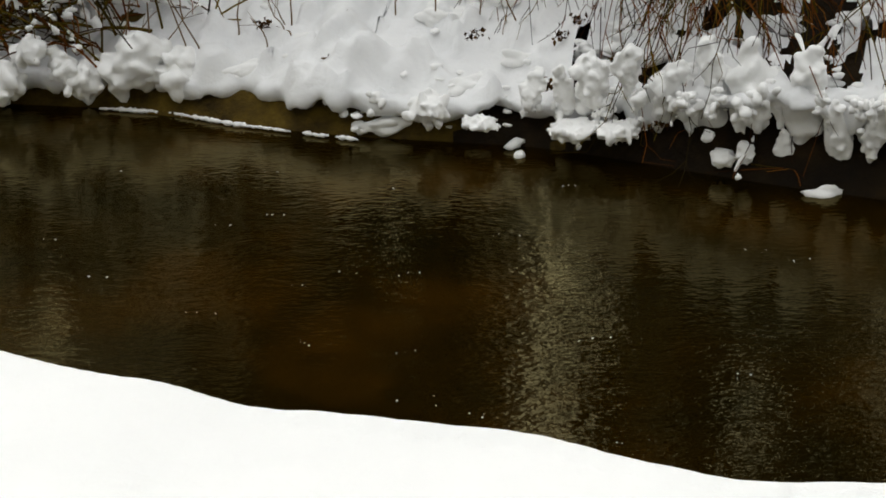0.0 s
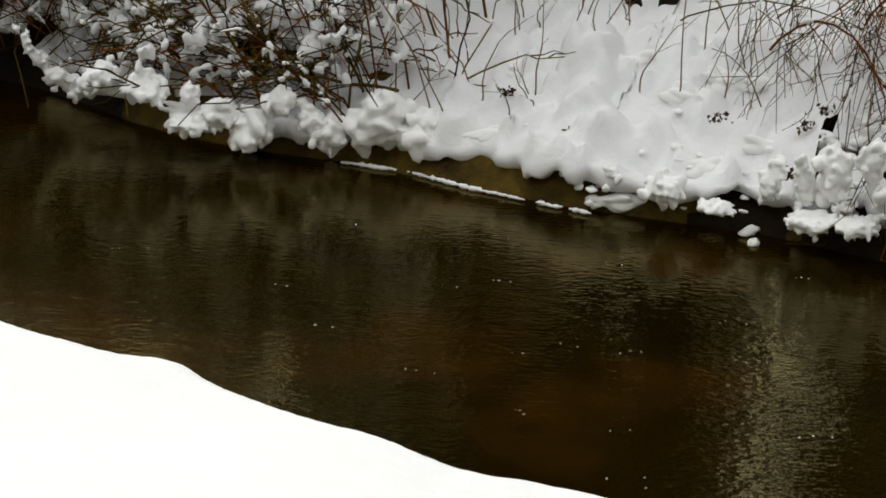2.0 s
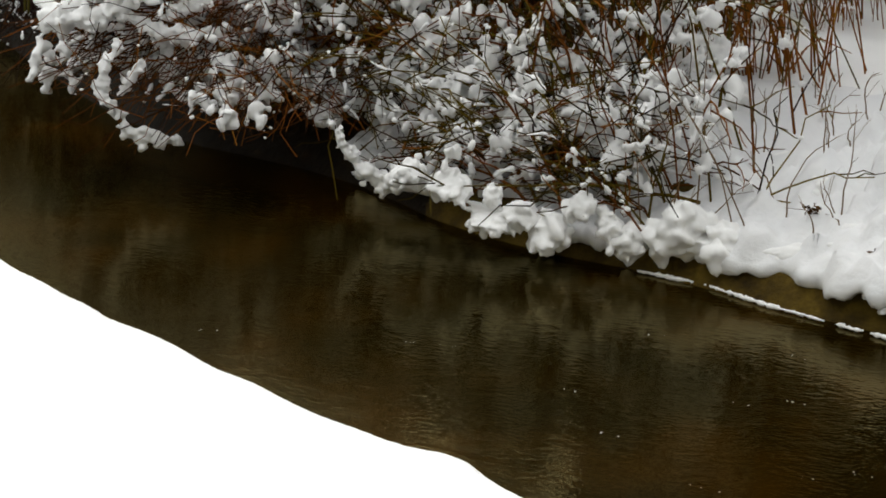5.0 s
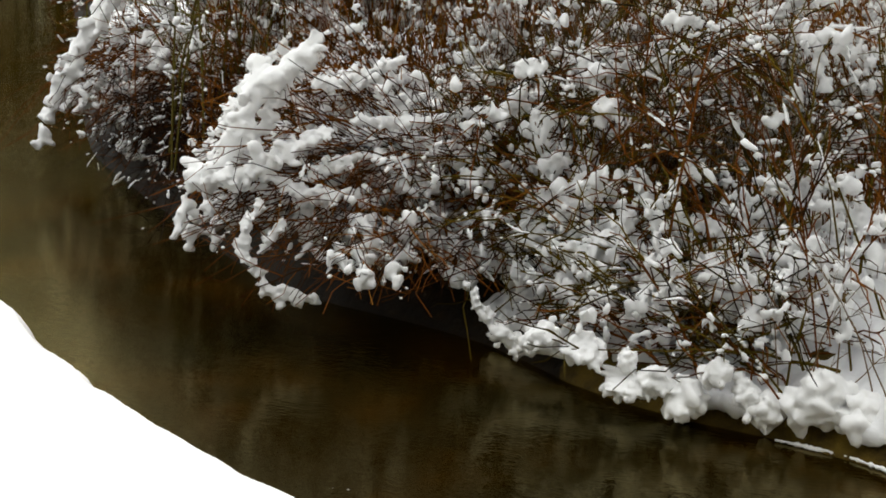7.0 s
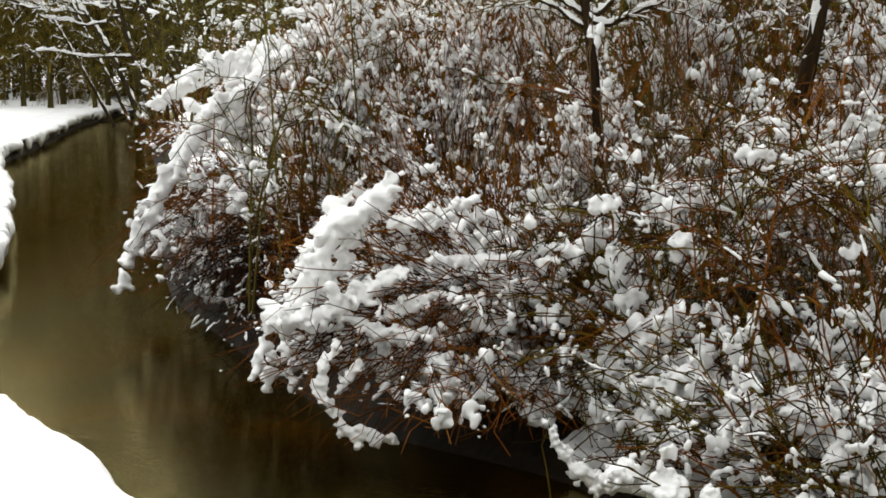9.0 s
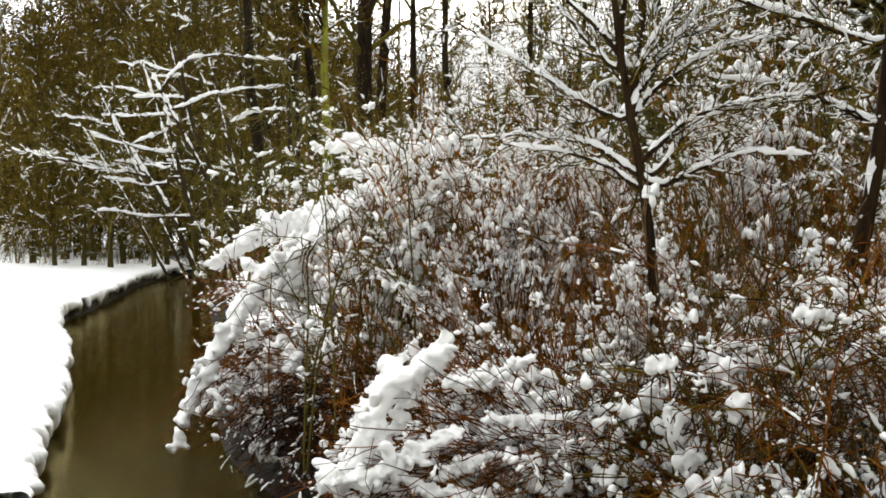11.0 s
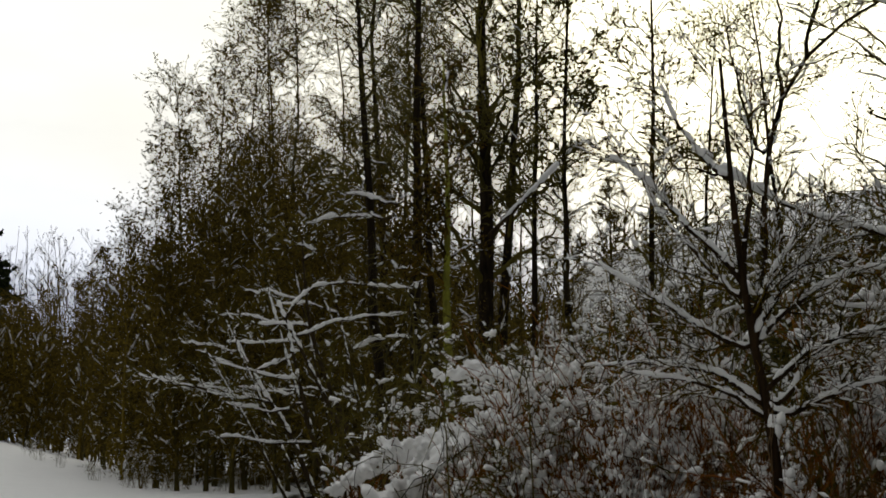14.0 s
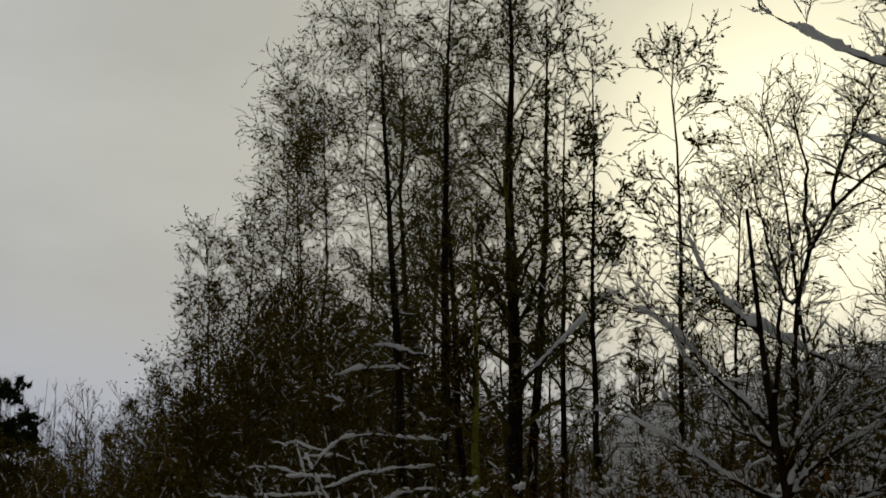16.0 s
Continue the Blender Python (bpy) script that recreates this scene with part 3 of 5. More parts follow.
def tall_tree(name, seed, h, r, label, x, y, z, lean=(0, 0), limbs=24, first=0.3, spread=55, reach=0.2, snow=0.03, bark=None, twig=None, fine=5, bend=0.02, group="", leaves=1, lift=0.35, share=1, snow_limbs=1.0, category="tree", twig_r=0.007, leaf=0.035, twig_snow=0.3, slim=0.4):
    """A bare tree: trunk, crown of limbs and twigs, and the snow on them."""
    rng = np.random.default_rng(seed)
    root = thing(name, x, y, z, label, category, group)
    k = 12
    s = np.linspace(0, 1, k)
    trunk = np.zeros((1, k, 3))
    trunk[0, :, 0] = lean[0] * s + np.cumsum(rng.normal(size=k)) * bend * h / k
    trunk[0, :, 1] = lean[1] * s + np.cumsum(rng.normal(size=k)) * bend * h / k
    trunk[0, :, 2] = s * h - 0.3
    rad = (r * (1 - 0.9 * s))[None]
    rad[0, 0] *= 1.35
    part("trunk", [tubes(trunk, rad, 8)], bark or BARK, root)
    l1, r1 = grow(rng, trunk, rad, limbs, (first, 0.98), (h * reach * 0.5, h * reach * 1.25), spread, lift, 0.08, 8, 0.42, 0.009, 0.26, 0.5)
    l2, r2 = grow(rng, l1, r1, fine, (0.12, 1.0), (h * reach * 0.25, h * reach * 0.55), 44, 0.12, 0.05, 6, 0.5, twig_r * 1.25, 0.34)
    l3, r3 = grow(rng, l2, r2, fine, (0.1, 1.0), (h * reach * 0.10, h * reach * 0.26), 48, 0.05, 0.0, 4, 0.6, twig_r * 0.85, 0.40)
    groups = [tubes(l1, r1, 5), tubes(l2, r2, 3), tubes(l3[::share], r3[::share], 3)]
    if leaves:
        groups.append(flecks(rng, along(rng, l3, leaves, 0.3), leaf, slim))
    part("crown", groups, twig or FARTWIG, root)
    if snow:
        pick = rng.random(len(l1)) < snow_limbs
        part("snow", [snow_on(rng, l1[pick], r1[pick], snow, 0.5, 4, 0.45, fine=1, grain=0.4), snow_on(rng, l2, r2, snow * 0.6, twig_snow * 0.7, 3, 0.4, fine=1, grain=0.3)], SNOW, root, "snow lying on the branches")["kind"] = "stuff"
    return root


def stand(name, seed, az, d, top, r, label, **kw):
    x, y, z = base_at(az, d)
    h = EYE[2] - z + d * math.tan(radians(top))
    return tall_tree(name, seed, h, r, label, x, y, z, **kw)


def drawn_tree(name, seed, label, stem, limbs, radius, d, snow, bark, twig, fine=7, reach=0.5, stem_snow=0.0, group="", leaves=0, gap=0.3, twig_snow=0.6):
    """A tree whose stem and limbs follow given bearings (azimuth, elevation)."""
    rng = np.random.default_rng(seed)
    root = thing(name, 0, 0, 0, label, "tree", group)
    line = resample([polar(a, e, d) for a, e in stem], 12)
    s = np.linspace(0, 1, 12)
    rad = (radius * (1 - 0.75 * s))[None]
    part("trunk", [tubes(line, rad, 8)], bark, root)
    load = [snow_on(rng, line, rad, stem_snow, 2.2, 6, 0.97, stem_snow * 16)] if stem_snow else []
    more, thin = [], []
    for n, limb in enumerate(limbs):
        step_d = rng.uniform(-gap, gap)
        way = [polar(a, e, d + step_d * i / len(limb)) for i, (a, e) in enumerate(limb)]
        near_by = np.linalg.norm(line[0] - np.array(way[0]), axis=1)
        if 0.05 < near_by.min() < 1.6:
            way.insert(0, tuple(line[0][near_by.argmin()]))
        p = resample(way, 11)
        p[:, 1:-1] += rng.normal(size=(1, 9, 3)) * 0.0007 * d
        r = (radius * 0.45 * (1 - 0.8 * np.linspace(0, 1, 11)))[None]
        part("limb", [tubes(p, r, 6)], bark, root)
        load.append(snow_on(rng, p, r, snow, 2.6, 6, 0.9, snow * 9))
        more.append(p)
        thin.append(r)
    if more:
        p, r = np.concatenate(more), np.concatenate(thin)
        l2, r2 = grow(rng, p, r, fine, (0.15, 1.0), (reach * 0.5, reach * 1.3), 46, 0.15, 0.05, 7, 0.5, 0.0042 * d ** 0.5 / 3.5, 0.30)
        l3, r3 = grow(rng, l2, r2, fine - 2, (0.1, 1.0), (reach * 0.2, reach * 0.55), 46, 0.1, 0.0, 5, 0.6, 0.0034 * d ** 0.5 / 3.5, 0.32)
        groups = [tubes(l2, r2, 4), tubes(l3, r3, 3)]
        if leaves:
            groups.append(flecks(rng, along(rng, l3, leaves, 0.3), 0.02))
        part("crown", groups, twig, root)
        load += [snow_on(rng, l2, r2, snow * 0.36, twig_snow, 5, 0.85, snow * 4), snow_on(rng, l3, r3, snow * 0.32, twig_snow * 0.6, 4, 0.85, snow * 3, fine=1)]
    part("snow", load, SNOW, root, "snow lying along the limbs")["kind"] = "stuff"
    return root


def shrub(name, seed, label, stems, roots, tips, twig, lift=(0.3, 0.7), jitter=(0.25, 0.25), side=8, fine=6, length=(0.25, 0.7), snow=0.008, lump=0.04, lumps=0.15, fluff=0.2, thick=0.009, group="", droop=0.3, twig_lift=0.1, twig_snow=0.10, leaves=0.0, k=10, category="bush", fat=1.0, crests=(), second=None, splay=34, fill=0, fill_size=0.05, tall=1.0, pull=(0.03, 0.3), fill_low=0.0, floor=None, wave=0.26, span=90, gaps=-0.22):
    """Stems that arch from their roots to their tips, with side twigs, and snow caught on them."""
    rng = np.random.default_rng(seed)
    roots, tips = np.array(roots, float), np.array(tips, float)
    centre = roots.mean(0)
    root = thing(name, *centre, label, category, group)
    a = roots[rng.integers(0, len(roots), stems)] + np.c_[rng.normal(size=(stems, 2)) * jitter[0], np.zeros(stems) - 0.05] - centre
    c = tips[rng.integers(0, len(tips), stems)] + rng.normal(size=(stems, 3)) * jitter[1] * np.array([1, 1, 0.5]) - centre
    b = (a + c) / 2
    b[:, 2] = np.maximum(a[:, 2], c[:, 2]) + rng.uniform(*lift, stems)
    b[:, :2] = a[:, :2] * 0.6 + c[:, :2] * 0.4
    s = np.linspace(0, 1, k)[None, :, None]
    p = a[:, None] * (1 - s) ** 2 + 2 * b[:, None] * s * (1 - s) + c[:, None] * s ** 2
    p += np.cumsum(rng.normal(size=p.shape) * s * 0.03, axis=1)
    low = 0.06 - centre[2] if abs(centre[2]) > 0.01 else -9
    p[..., 2] = np.maximum(p[..., 2], low)
    r = thick * rng.uniform(0.6, 1.3, (stems, 1)) * (1 - 0.7 * s[0, :, 0])
    a1, b1 = grow(rng, p, r, side, (0.15, 1.0), length, splay, twig_lift, droop, 4 if group else 6, 0.6, 0.0032 * fat, wave, 0.35)
    a2, b2 = grow(rng, a1, b1, fine, (0.1, 1.0), (length[0] * 0.4, length[1] * 0.5), 42, 0.05, 0.1, 3 if group else 4, 0.7, 0.0023 * fat, 0.26)
    a1[..., 2], a2[..., 2] = np.maximum(a1[..., 2], low), np.maximum(a2[..., 2], low)
    keep1, keep2 = np.ones(len(a1), bool), np.ones(len(a2), bool)
    if floor is not None:
        keep1, keep2 = a1[..., 2].min(1) > floor - centre[2], a2[..., 2].min(1) > floor - centre[2]
    bearing = lambda q: np.degrees(np.arctan2(-(q[..., 0] + centre[0]), q[..., 1] + centre[1])).max(1)
    if span < 90:
        keep1, keep2 = keep1 & (bearing(a1) < span), keep2 & (bearing(a2) < span)
    n1, n2 = side, side * fine
    for i in range(stems):
        part("stem", [tubes(p[i:i + 1], r[i:i + 1], 5)], second if second and i % 2 else twig, root)
    for odd, mat in enumerate([twig, second] if second else [twig]):
        s1 = np.repeat(np.arange(stems) % 2 == odd, n1) if second else np.ones(stems * n1, bool)
        s2 = np.repeat(np.arange(stems) % 2 == odd, n2) if second else np.ones(stems * n2, bool)
        s1, s2 = s1 & keep1, s2 & keep2
        g = [tubes(a1[s1], b1[s1], 3), tubes(a2[s2], b2[s2], 3)]
        if leaves:
            g.append(flecks(rng, along(rng, a2[s2], 1)[: int(leaves * s2.sum())], 0.018))
        tagged(part("brushwood", g, mat, root), kind="stuff")
    kept = bearing(p) < span
    groups = [snow_on(rng, p[kept], r[kept], snow * 1.7, 0.07, 5, 0.8), snow_on(rng, a1[keep1], b1[keep1], snow * 1.3, twig_snow, 4, 0.8, fine=1), snow_on(rng, a2[keep2], b2[keep2], snow, twig_snow * 0.35, 4, 0.8, fine=1)]
    def some(line, rate):
        q = along(rng, line, max(1, int(math.ceil(rate))), 0.2)
        return q[rng.random(len(q)) < rate / math.ceil(rate)]
    if lumps:
        q = np.concatenate([some(p[:, :max(3, int(k * 0.7))], lumps * side * 0.25), some(a1[keep1], lumps * 0.25)])
        q = np.repeat(q[bearing(q[:, None]) < span], 3, axis=0)
        q = q + rng.normal(size=q.shape) * lump * np.array([0.65, 0.65, 0.4])
        groups.append(blobs(rng, q + [0, 0, lump * 0.3], lump * rng.uniform(0.3, 1.0, len(q)) ** 1.4, 1 if group else 2, 0.75, 0.2))
    if fluff:
        q = some(a2[keep2], fluff)
        groups.append(blobs(rng, q + [0, 0, 0.006], 0.017 * rng.uniform(0.3, 1.2, len(q)), 1, 0.8))
    if fill:
        q = np.concatenate([along(rng, p, fill // stems + 1, 0.2), along(rng, a1, 1, 0.2)])
        rng.shuffle(q)
        q = q * np.c_[np.repeat(1 - rng.uniform(*pull, (len(q), 1)), 2, 1), np.ones(len(q))]
        q[:, 2] -= rng.uniform(0.0, 0.10, len(q))
        holes = field(q[:, 0] * 0.8 + q[:, 1] * 0.6 + 40, q[:, 2] + 40, 3.2, seed, 2) + 0.5 * field(q[:, 0] + 60, q[:, 2] + 60, 9.0, seed + 1, 1)
        q = q[(bearing(q[:, None]) < span) & (holes > gaps + fill_low * np.maximum(q[:, 2] - 0.1, 0)) & (q[:, 2] > (low + 0.14 if floor is None else floor + 0.12 - centre[2]))][:fill]
        size = fill_size * rng.uniform(0.5, 1.25, len(q))
        q, size = np.repeat(q, 5, axis=0), np.repeat(size, 5)
        q = q + rng.normal(size=q.shape) * size[:, None] * np.array([0.75, 0.75, 0.55 * tall])
        clots = blobs(rng, q, size * rng.uniform(0.4, 0.9, len(q)), 1 if group else 2, tall, 0.22)
        if group:
            groups.append(clots)
        else:
            tagged(fused(part("snow", [clots], SNOW, root, "snow filling the bush"), 0.012 if fill_size < 0.06 else 0.017), kind="stuff")
    tagged(part("snow", groups, SNOW, root, "snow caught on the twigs"), kind="stuff")
    for d, wide, bearings in crests:
        snow_load(rng, root, np.array([polar(a, e, d) for a, e in bearings]) - centre, wide)
    return root


def snow_load(rng, root, points, wide):
    """A thick uneven roll of snow along a bowed branch, built up of clots."""
    points = np.asarray(points, float)
    run = np.linalg.norm(np.diff(points, axis=0), axis=1).sum()
    k = max(10, int(run / wide * 5))
    line = resample(points, k)
    s = np.linspace(0, 1, k)
    fat = wide * 0.5 * np.sin(np.pi * (0.06 + 0.88 * s)) ** 0.4 * rng.uniform(0.7, 1.1, k)
    flat = 1 - np.abs(unit(np.gradient(line[0], axis=0))[:, 2])
    fat = fat * np.clip((flat - 0.05) * 4.0, 0.7, 1)
    line = line + rng.normal(size=line.shape) * wide * 0.07
    core = blobs(rng, line[0], fat * 0.72, 2, 0.95, 0.12)
    n = max(12, int(run / wide * 24))
    i = rng.integers(0, k, n)
    q = line[0][i] + unit(rng.normal(size=(n, 3))) * fat[i][:, None] * rng.uniform(0.4, 1.1, (n, 1))
    clots = blobs(rng, q, np.maximum(fat[i] * rng.uniform(0.2, 0.55, n), 0.014), 2, 0.9, 0.2)
    return fused(part("snow_load", [core, clots], SNOW, root, "thick snow bowing the stem down"), max(0.008, wide * 0.055))


TALL = "tall bare tree with dark bark and thin snow-dusted branches"
GT = "tall bare trees"
stand("tree", 1, 34.4, 42, 21.5, 0.20, TALL, lean=(0.3, 0), first=0.4, limbs=30, group=GT, snow=0.016, twig_r=0.010, twig_snow=0.12, leaf=0.042, slim=0.9, bend=0.035, leaves=7)
stand("tree", 2, 35.2, 44, 21.0, 0.19, TALL, lean=(-1.4, 0), first=0.4, limbs=30, group=GT, snow=0.016, twig_r=0.010, twig_snow=0.12, leaf=0.042, slim=0.9, bend=0.035, leaves=7)
stand("tree", 3, 35.0, 50, 20.0, 0.17, TALL, lean=(-0.8, 0), first=0.35, group=GT, snow=0.016, twig_r=0.010, twig_snow=0.12, leaf=0.042, slim=0.9, bend=0.035, leaves=7)
stand("tree", 4, 33.6, 46, 19.0, 0.16, TALL, lean=(-0.5, 0), first=0.35, group=GT, snow=0.016, twig_r=0.010, twig_snow=0.12, leaf=0.042, slim=0.9, bend=0.035, leaves=7)
stand("tree", 5, 31.7, 38, 22.0, 0.26, "tall forked bare tree with a thick dark trunk", lean=(0.1, 0), first=0.3, limbs=34, group=GT, snow=0.016, twig_r=0.010, twig_snow=0.12, leaf=0.042, slim=0.9, bend=0.035, leaves=7)
stand("tree", 6, 31.4, 39, 20.5, 0.17, TALL, lean=(0.5, 0), first=0.35, limbs=36, group=GT, snow=0.016, twig_r=0.010, twig_snow=0.12, leaf=0.042, slim=0.9, bend=0.035, leaves=7)
stand("tree", 7, 30.3, 33, 18.0, 0.10, TALL, lean=(0.6, 0), first=0.45, limbs=24, reach=0.16, group=GT, snow=0.016, twig_r=0.010, twig_snow=0.12, leaf=0.042, slim=0.9, bend=0.035, leaves=7)
stand("tree", 8, 28.7, 32, 19.0, 0.10, TALL, lean=(0.1, 0), first=0.45, limbs=24, reach=0.16, group=GT, snow=0.016, twig_r=0.010, twig_snow=0.12, leaf=0.042, slim=0.9, bend=0.035, leaves=7)
stand("tree", 9, 26.2, 34, 19.5, 0.10, TALL, lean=(0.3, 0), first=0.45, limbs=24, reach=0.17, group=GT, snow=0.016, twig_r=0.010, twig_snow=0.12, leaf=0.042, slim=0.9, bend=0.035, leaves=7)
stand("tree", 10, 33.0, 31, 14.0, 0.13, "slender tree with yellow-green mossy bark", bark=MOSSY, twig=OLIVE, first=0.4, group=GT, snow=0.016, twig_r=0.010, twig_snow=0.12, leaf=0.042, slim=0.9, bend=0.035, leaves=7)

# dense trees on the meadow's edge
rng = np.random.default_rng(40)
EDGE = "dense bare tree at the meadow's edge with brown twigs"
for n, (az, d, top) in enumerate([(43.9, 64, 10.5), (42.8, 68, 13.0), (41.9, 66, 14.5), (40.9, 62, 16.0), (40.2, 68, 17.5), (39.3, 60, 18.0), (38.4, 56, 19.4), (37.4, 58, 20.4), (36.3, 54, 20.0),
                                  (44.8, 80, 8.2), (45.6, 92, 6.6), (46.4, 104, 5.4), (41.3, 58, 9.0), (39.8, 55, 10.0), (38.4, 50, 10.0), (36.8, 48, 11.0), (35.4, 46, 9.0), (43.2, 60, 7.0), (42.2, 60, 8.5)]):
    stand("tree", 60 + n, az - 0.6, d, top, 0.08 + 0.03 * rng.random(), EDGE, first=0.10, limbs=64, reach=0.17, fine=5, snow=0.034, twig_r=0.011, leaf=0.055, slim=0.7, twig_snow=0.14, bend=0.06, spread=52, bark=PALEBARK, twig=EDGETWIG, group="trees at the meadow's edge", lean=(rng.uniform(-1.2, 1.2), 0), share=2, leaves=7, snow_limbs=0.4, lift=0.25)
for n, (az, d, top) in enumerate([(34.6, 60, 18.5), (33.2, 64, 17.5), (32.0, 58, 16.5), (30.6, 62, 13), (29.0, 58, 10.5), (27.4, 62, 9.5), (25.6, 58, 9.0), (35.4, 56, 17.0)]):
    stand("tree", 700 + n, az, d, top, 0.07, "bare tree in the wood behind the tall trunks", first=0.0, limbs=50, reach=0.22, fine=5, snow=0.03, twig_r=0.012, leaf=0.09, slim=0.15, twig_snow=0.3, bend=0.06, spread=60, bark=PALEBARK, twig=EDGETWIG, group="trees behind the trunks", leaves=2, lift=0.2)

for n, (az, d, top) in enumerate([(17.0, 22, 6.8), (19.6, 24, 6.4), (14.6, 20, 5.5), (21.6, 27, 5.4), (18.3, 19, 4.4), (20.6, 21, 3.6)]):
    stand("evergreen_tree", 720 + n, az, d, top, 0.06, "small dark evergreen tree patched with snow", first=0.02, limbs=46, reach=0.3, fine=5, snow=0.06, twig_r=0.006, leaf=0.07, leaves=11, slim=0.5, twig_snow=0.5, twig=GREEN, spread=75, lift=-0.1, group="evergreens")

for n, (az, d, top) in enumerate([(49.6, 120, 7.2), (50.6, 118, 7.6), (48.9, 125, 6.4)]):
    stand("evergreen_tree", 730 + n, az, d, top, 0.2, "tall dark conifer beyond the meadow", first=0.05, limbs=60, reach=0.22, fine=4, snow=0.0, twig_r=0.03, leaf=0.35, leaves=5, slim=0.5, twig=GREEN, spread=80, lift=-0.1, group="conifers")

# leaning snow-lined trees over the stream
LEAN = "young tree leaning over the stream with snow along its stem"
drawn_tree("leaning_tree", 90, LEAN, [(37.1, -2.9), (38.0, 0.2), (39.0, 4.6)], [[(38.0, 1.9), (39.8, 2.2), (41.5, 2.8)], [(38.9, 0.9), (39.9, 1.0), (41.1, 1.3)], [(41.6, 1.66), (42.8, 1.9), (44.1, 2.3)], [(39.1, -0.2), (40.3, 0.0), (41.7, 0.1)]], 0.075, 34, 0.034, YOUNG, FARTWIG, reach=1.2, fine=9, stem_snow=0.032, twig_snow=0.15, group="leaning trees")
drawn_tree("leaning_tree", 91, LEAN, [(37.5, -2.9), (38.7, 0.2), (39.9, 2.0), (40.6, 3.4)], [[(37.8, 3.2), (39.5, 3.35), (41.2, 3.3)], [(39.3, 1.2), (41.8, 1.6), (43.1, 2.1)]], 0.07, 35, 0.034, YOUNG, FARTWIG, reach=1.2, fine=9, stem_snow=0.032, twig_snow=0.15, group="leaning trees")
drawn_tree("leaning_tree", 92, LEAN, [(35.6, -2.2), (36.9, 0.2), (38.4, 3.2), (39.2, 4.8)], [[(38.0, 3.6), (37.3, 4.1), (36.0, 4.2), (34.5, 4.35)], [(38.6, 4.6), (37.8, 5.45), (36.0, 5.35), (34.2, 5.15)]], 0.07, 32, 0.034, YOUNG, FARTWIG, reach=1.2, fine=9, stem_snow=0.032, twig_snow=0.15, group="leaning trees")
drawn_tree("leaning_tree", 93, LEAN, [(35.9, -1.6), (37.8, 2.8), (38.2, 4.8), (38.3, 7.0)], [[(33.1, 5.7), (34.7, 5.9), (35.7, 6.3)], [(34.9, 8.1), (36.0, 8.5), (37.1, 8.6)], [(35.1, 7.7), (36.6, 7.8), (38.2, 7.5)], [(37.7, 6.6), (38.4, 6.7), (39.1, 6.7)], [(38.0, 3.9), (39.2, 4.0), (40.4, 3.9)], [(34.3, 3.4), (35.4, 3.5), (36.6, 3.1)]], 0.07, 33, 0.036, YOUNG, FARTWIG, reach=1.2, fine=9, stem_snow=0.026, twig_snow=0.15, group="leaning trees")
for n, (a0, a1, a2, e2, d) in enumerate([(36.9, 38.2, 39.5, 5.2, 36), (38.0, 39.4, 41.0, 4.2, 37), (36.4, 37.4, 38.6, 6.0, 38), (38.6, 40.2, 41.6, 3.0, 38), (35.2, 36.2, 37.3, 5.6, 34)]):
    drawn_tree("leaning_tree", 180 + n, LEAN, [(a0, -2.6), (a1, 0.6), (a2, e2)], [[(a1 + 0.3, 1.4), (a1 + 1.5, 1.7), (a1 + 2.6, 1.8)], [(a2 - 0.3, e2 - 1.2), (a2 + 0.8, e2 - 0.9), (a2 + 1.8, e2 - 0.9)]], 0.045, d, 0.028, YOUNG, FARTWIG, reach=1.1, fine=7, stem_snow=0.022, twig_snow=0.2, group="leaning trees")
drawn_tree("broken_limb", 94, "snow-covered broken limb slanting between the trunks", [(31.7, 7.0), (30.3, 8.4), (29.0, 9.7)], [], 0.05, 31, 0.07, YOUNG, OLIVE, stem_snow=0.04)

# the small snowy tree behind the bushes, and limbs that reach in from a tree beside it
drawn_tree("snowy_tree", 120, "small spreading tree with snow along all its branches",
           [(21.5, -9.0), (21.7, -5.0), (21.8, -0.5), (22.4, 2.6), (22.8, 4.0), (23.0, 6.8), (23.2, 9.7), (23.4, 13.0)],
           [[(22.4, 2.6), (24.1, 3.5), (25.9, 4.8), (28.6, 6.5)], [(22.8, 5.4), (24.5, 7.0), (25.9, 8.7), (27.6, 9.9)], [(23.1, 8.5), (24.8, 10.5), (25.7, 12.6)],
            [(22.5, 3.5), (21.6, 4.9), (20.8, 5.9), (19.8, 7.1)], [(21.7, 0.7), (20.7, 2.6), (19.4, 3.2), (17.9, 3.4)], [(22.6, 3.0), (22.0, 6.0), (21.9, 9.1), (21.4, 12.4)],
            [(21.8, 0.2), (23.5, 1.6), (25.4, 2.0), (27.0, 2.2)], [(22.9, 6.0), (22.3, 9.0), (22.6, 12.5)],
            [(22.1, 0.9), (23.9, 2.3), (26.5, 2.5), (28.5, 2.4)], [(22.8, 4.3), (24.5, 6.3), (25.7, 7.7), (26.2, 8.8)], [(22.3, 1.3), (20.8, 2.9), (18.7, 3.6), (16.2, 3.7)], [(22.6, 2.9), (21.2, 4.4), (19.6, 5.4), (17.7, 5.7)], [(21.9, 0.3), (20.1, 1.3), (18.2, 1.8), (16.1, 1.6)], [(22.8, 3.7), (21.6, 5.8), (20.4, 7.5)]],
           0.042, 9.5, 0.016, WETBARK, OLIVE, fine=12, reach=0.6, twig_snow=0.3)
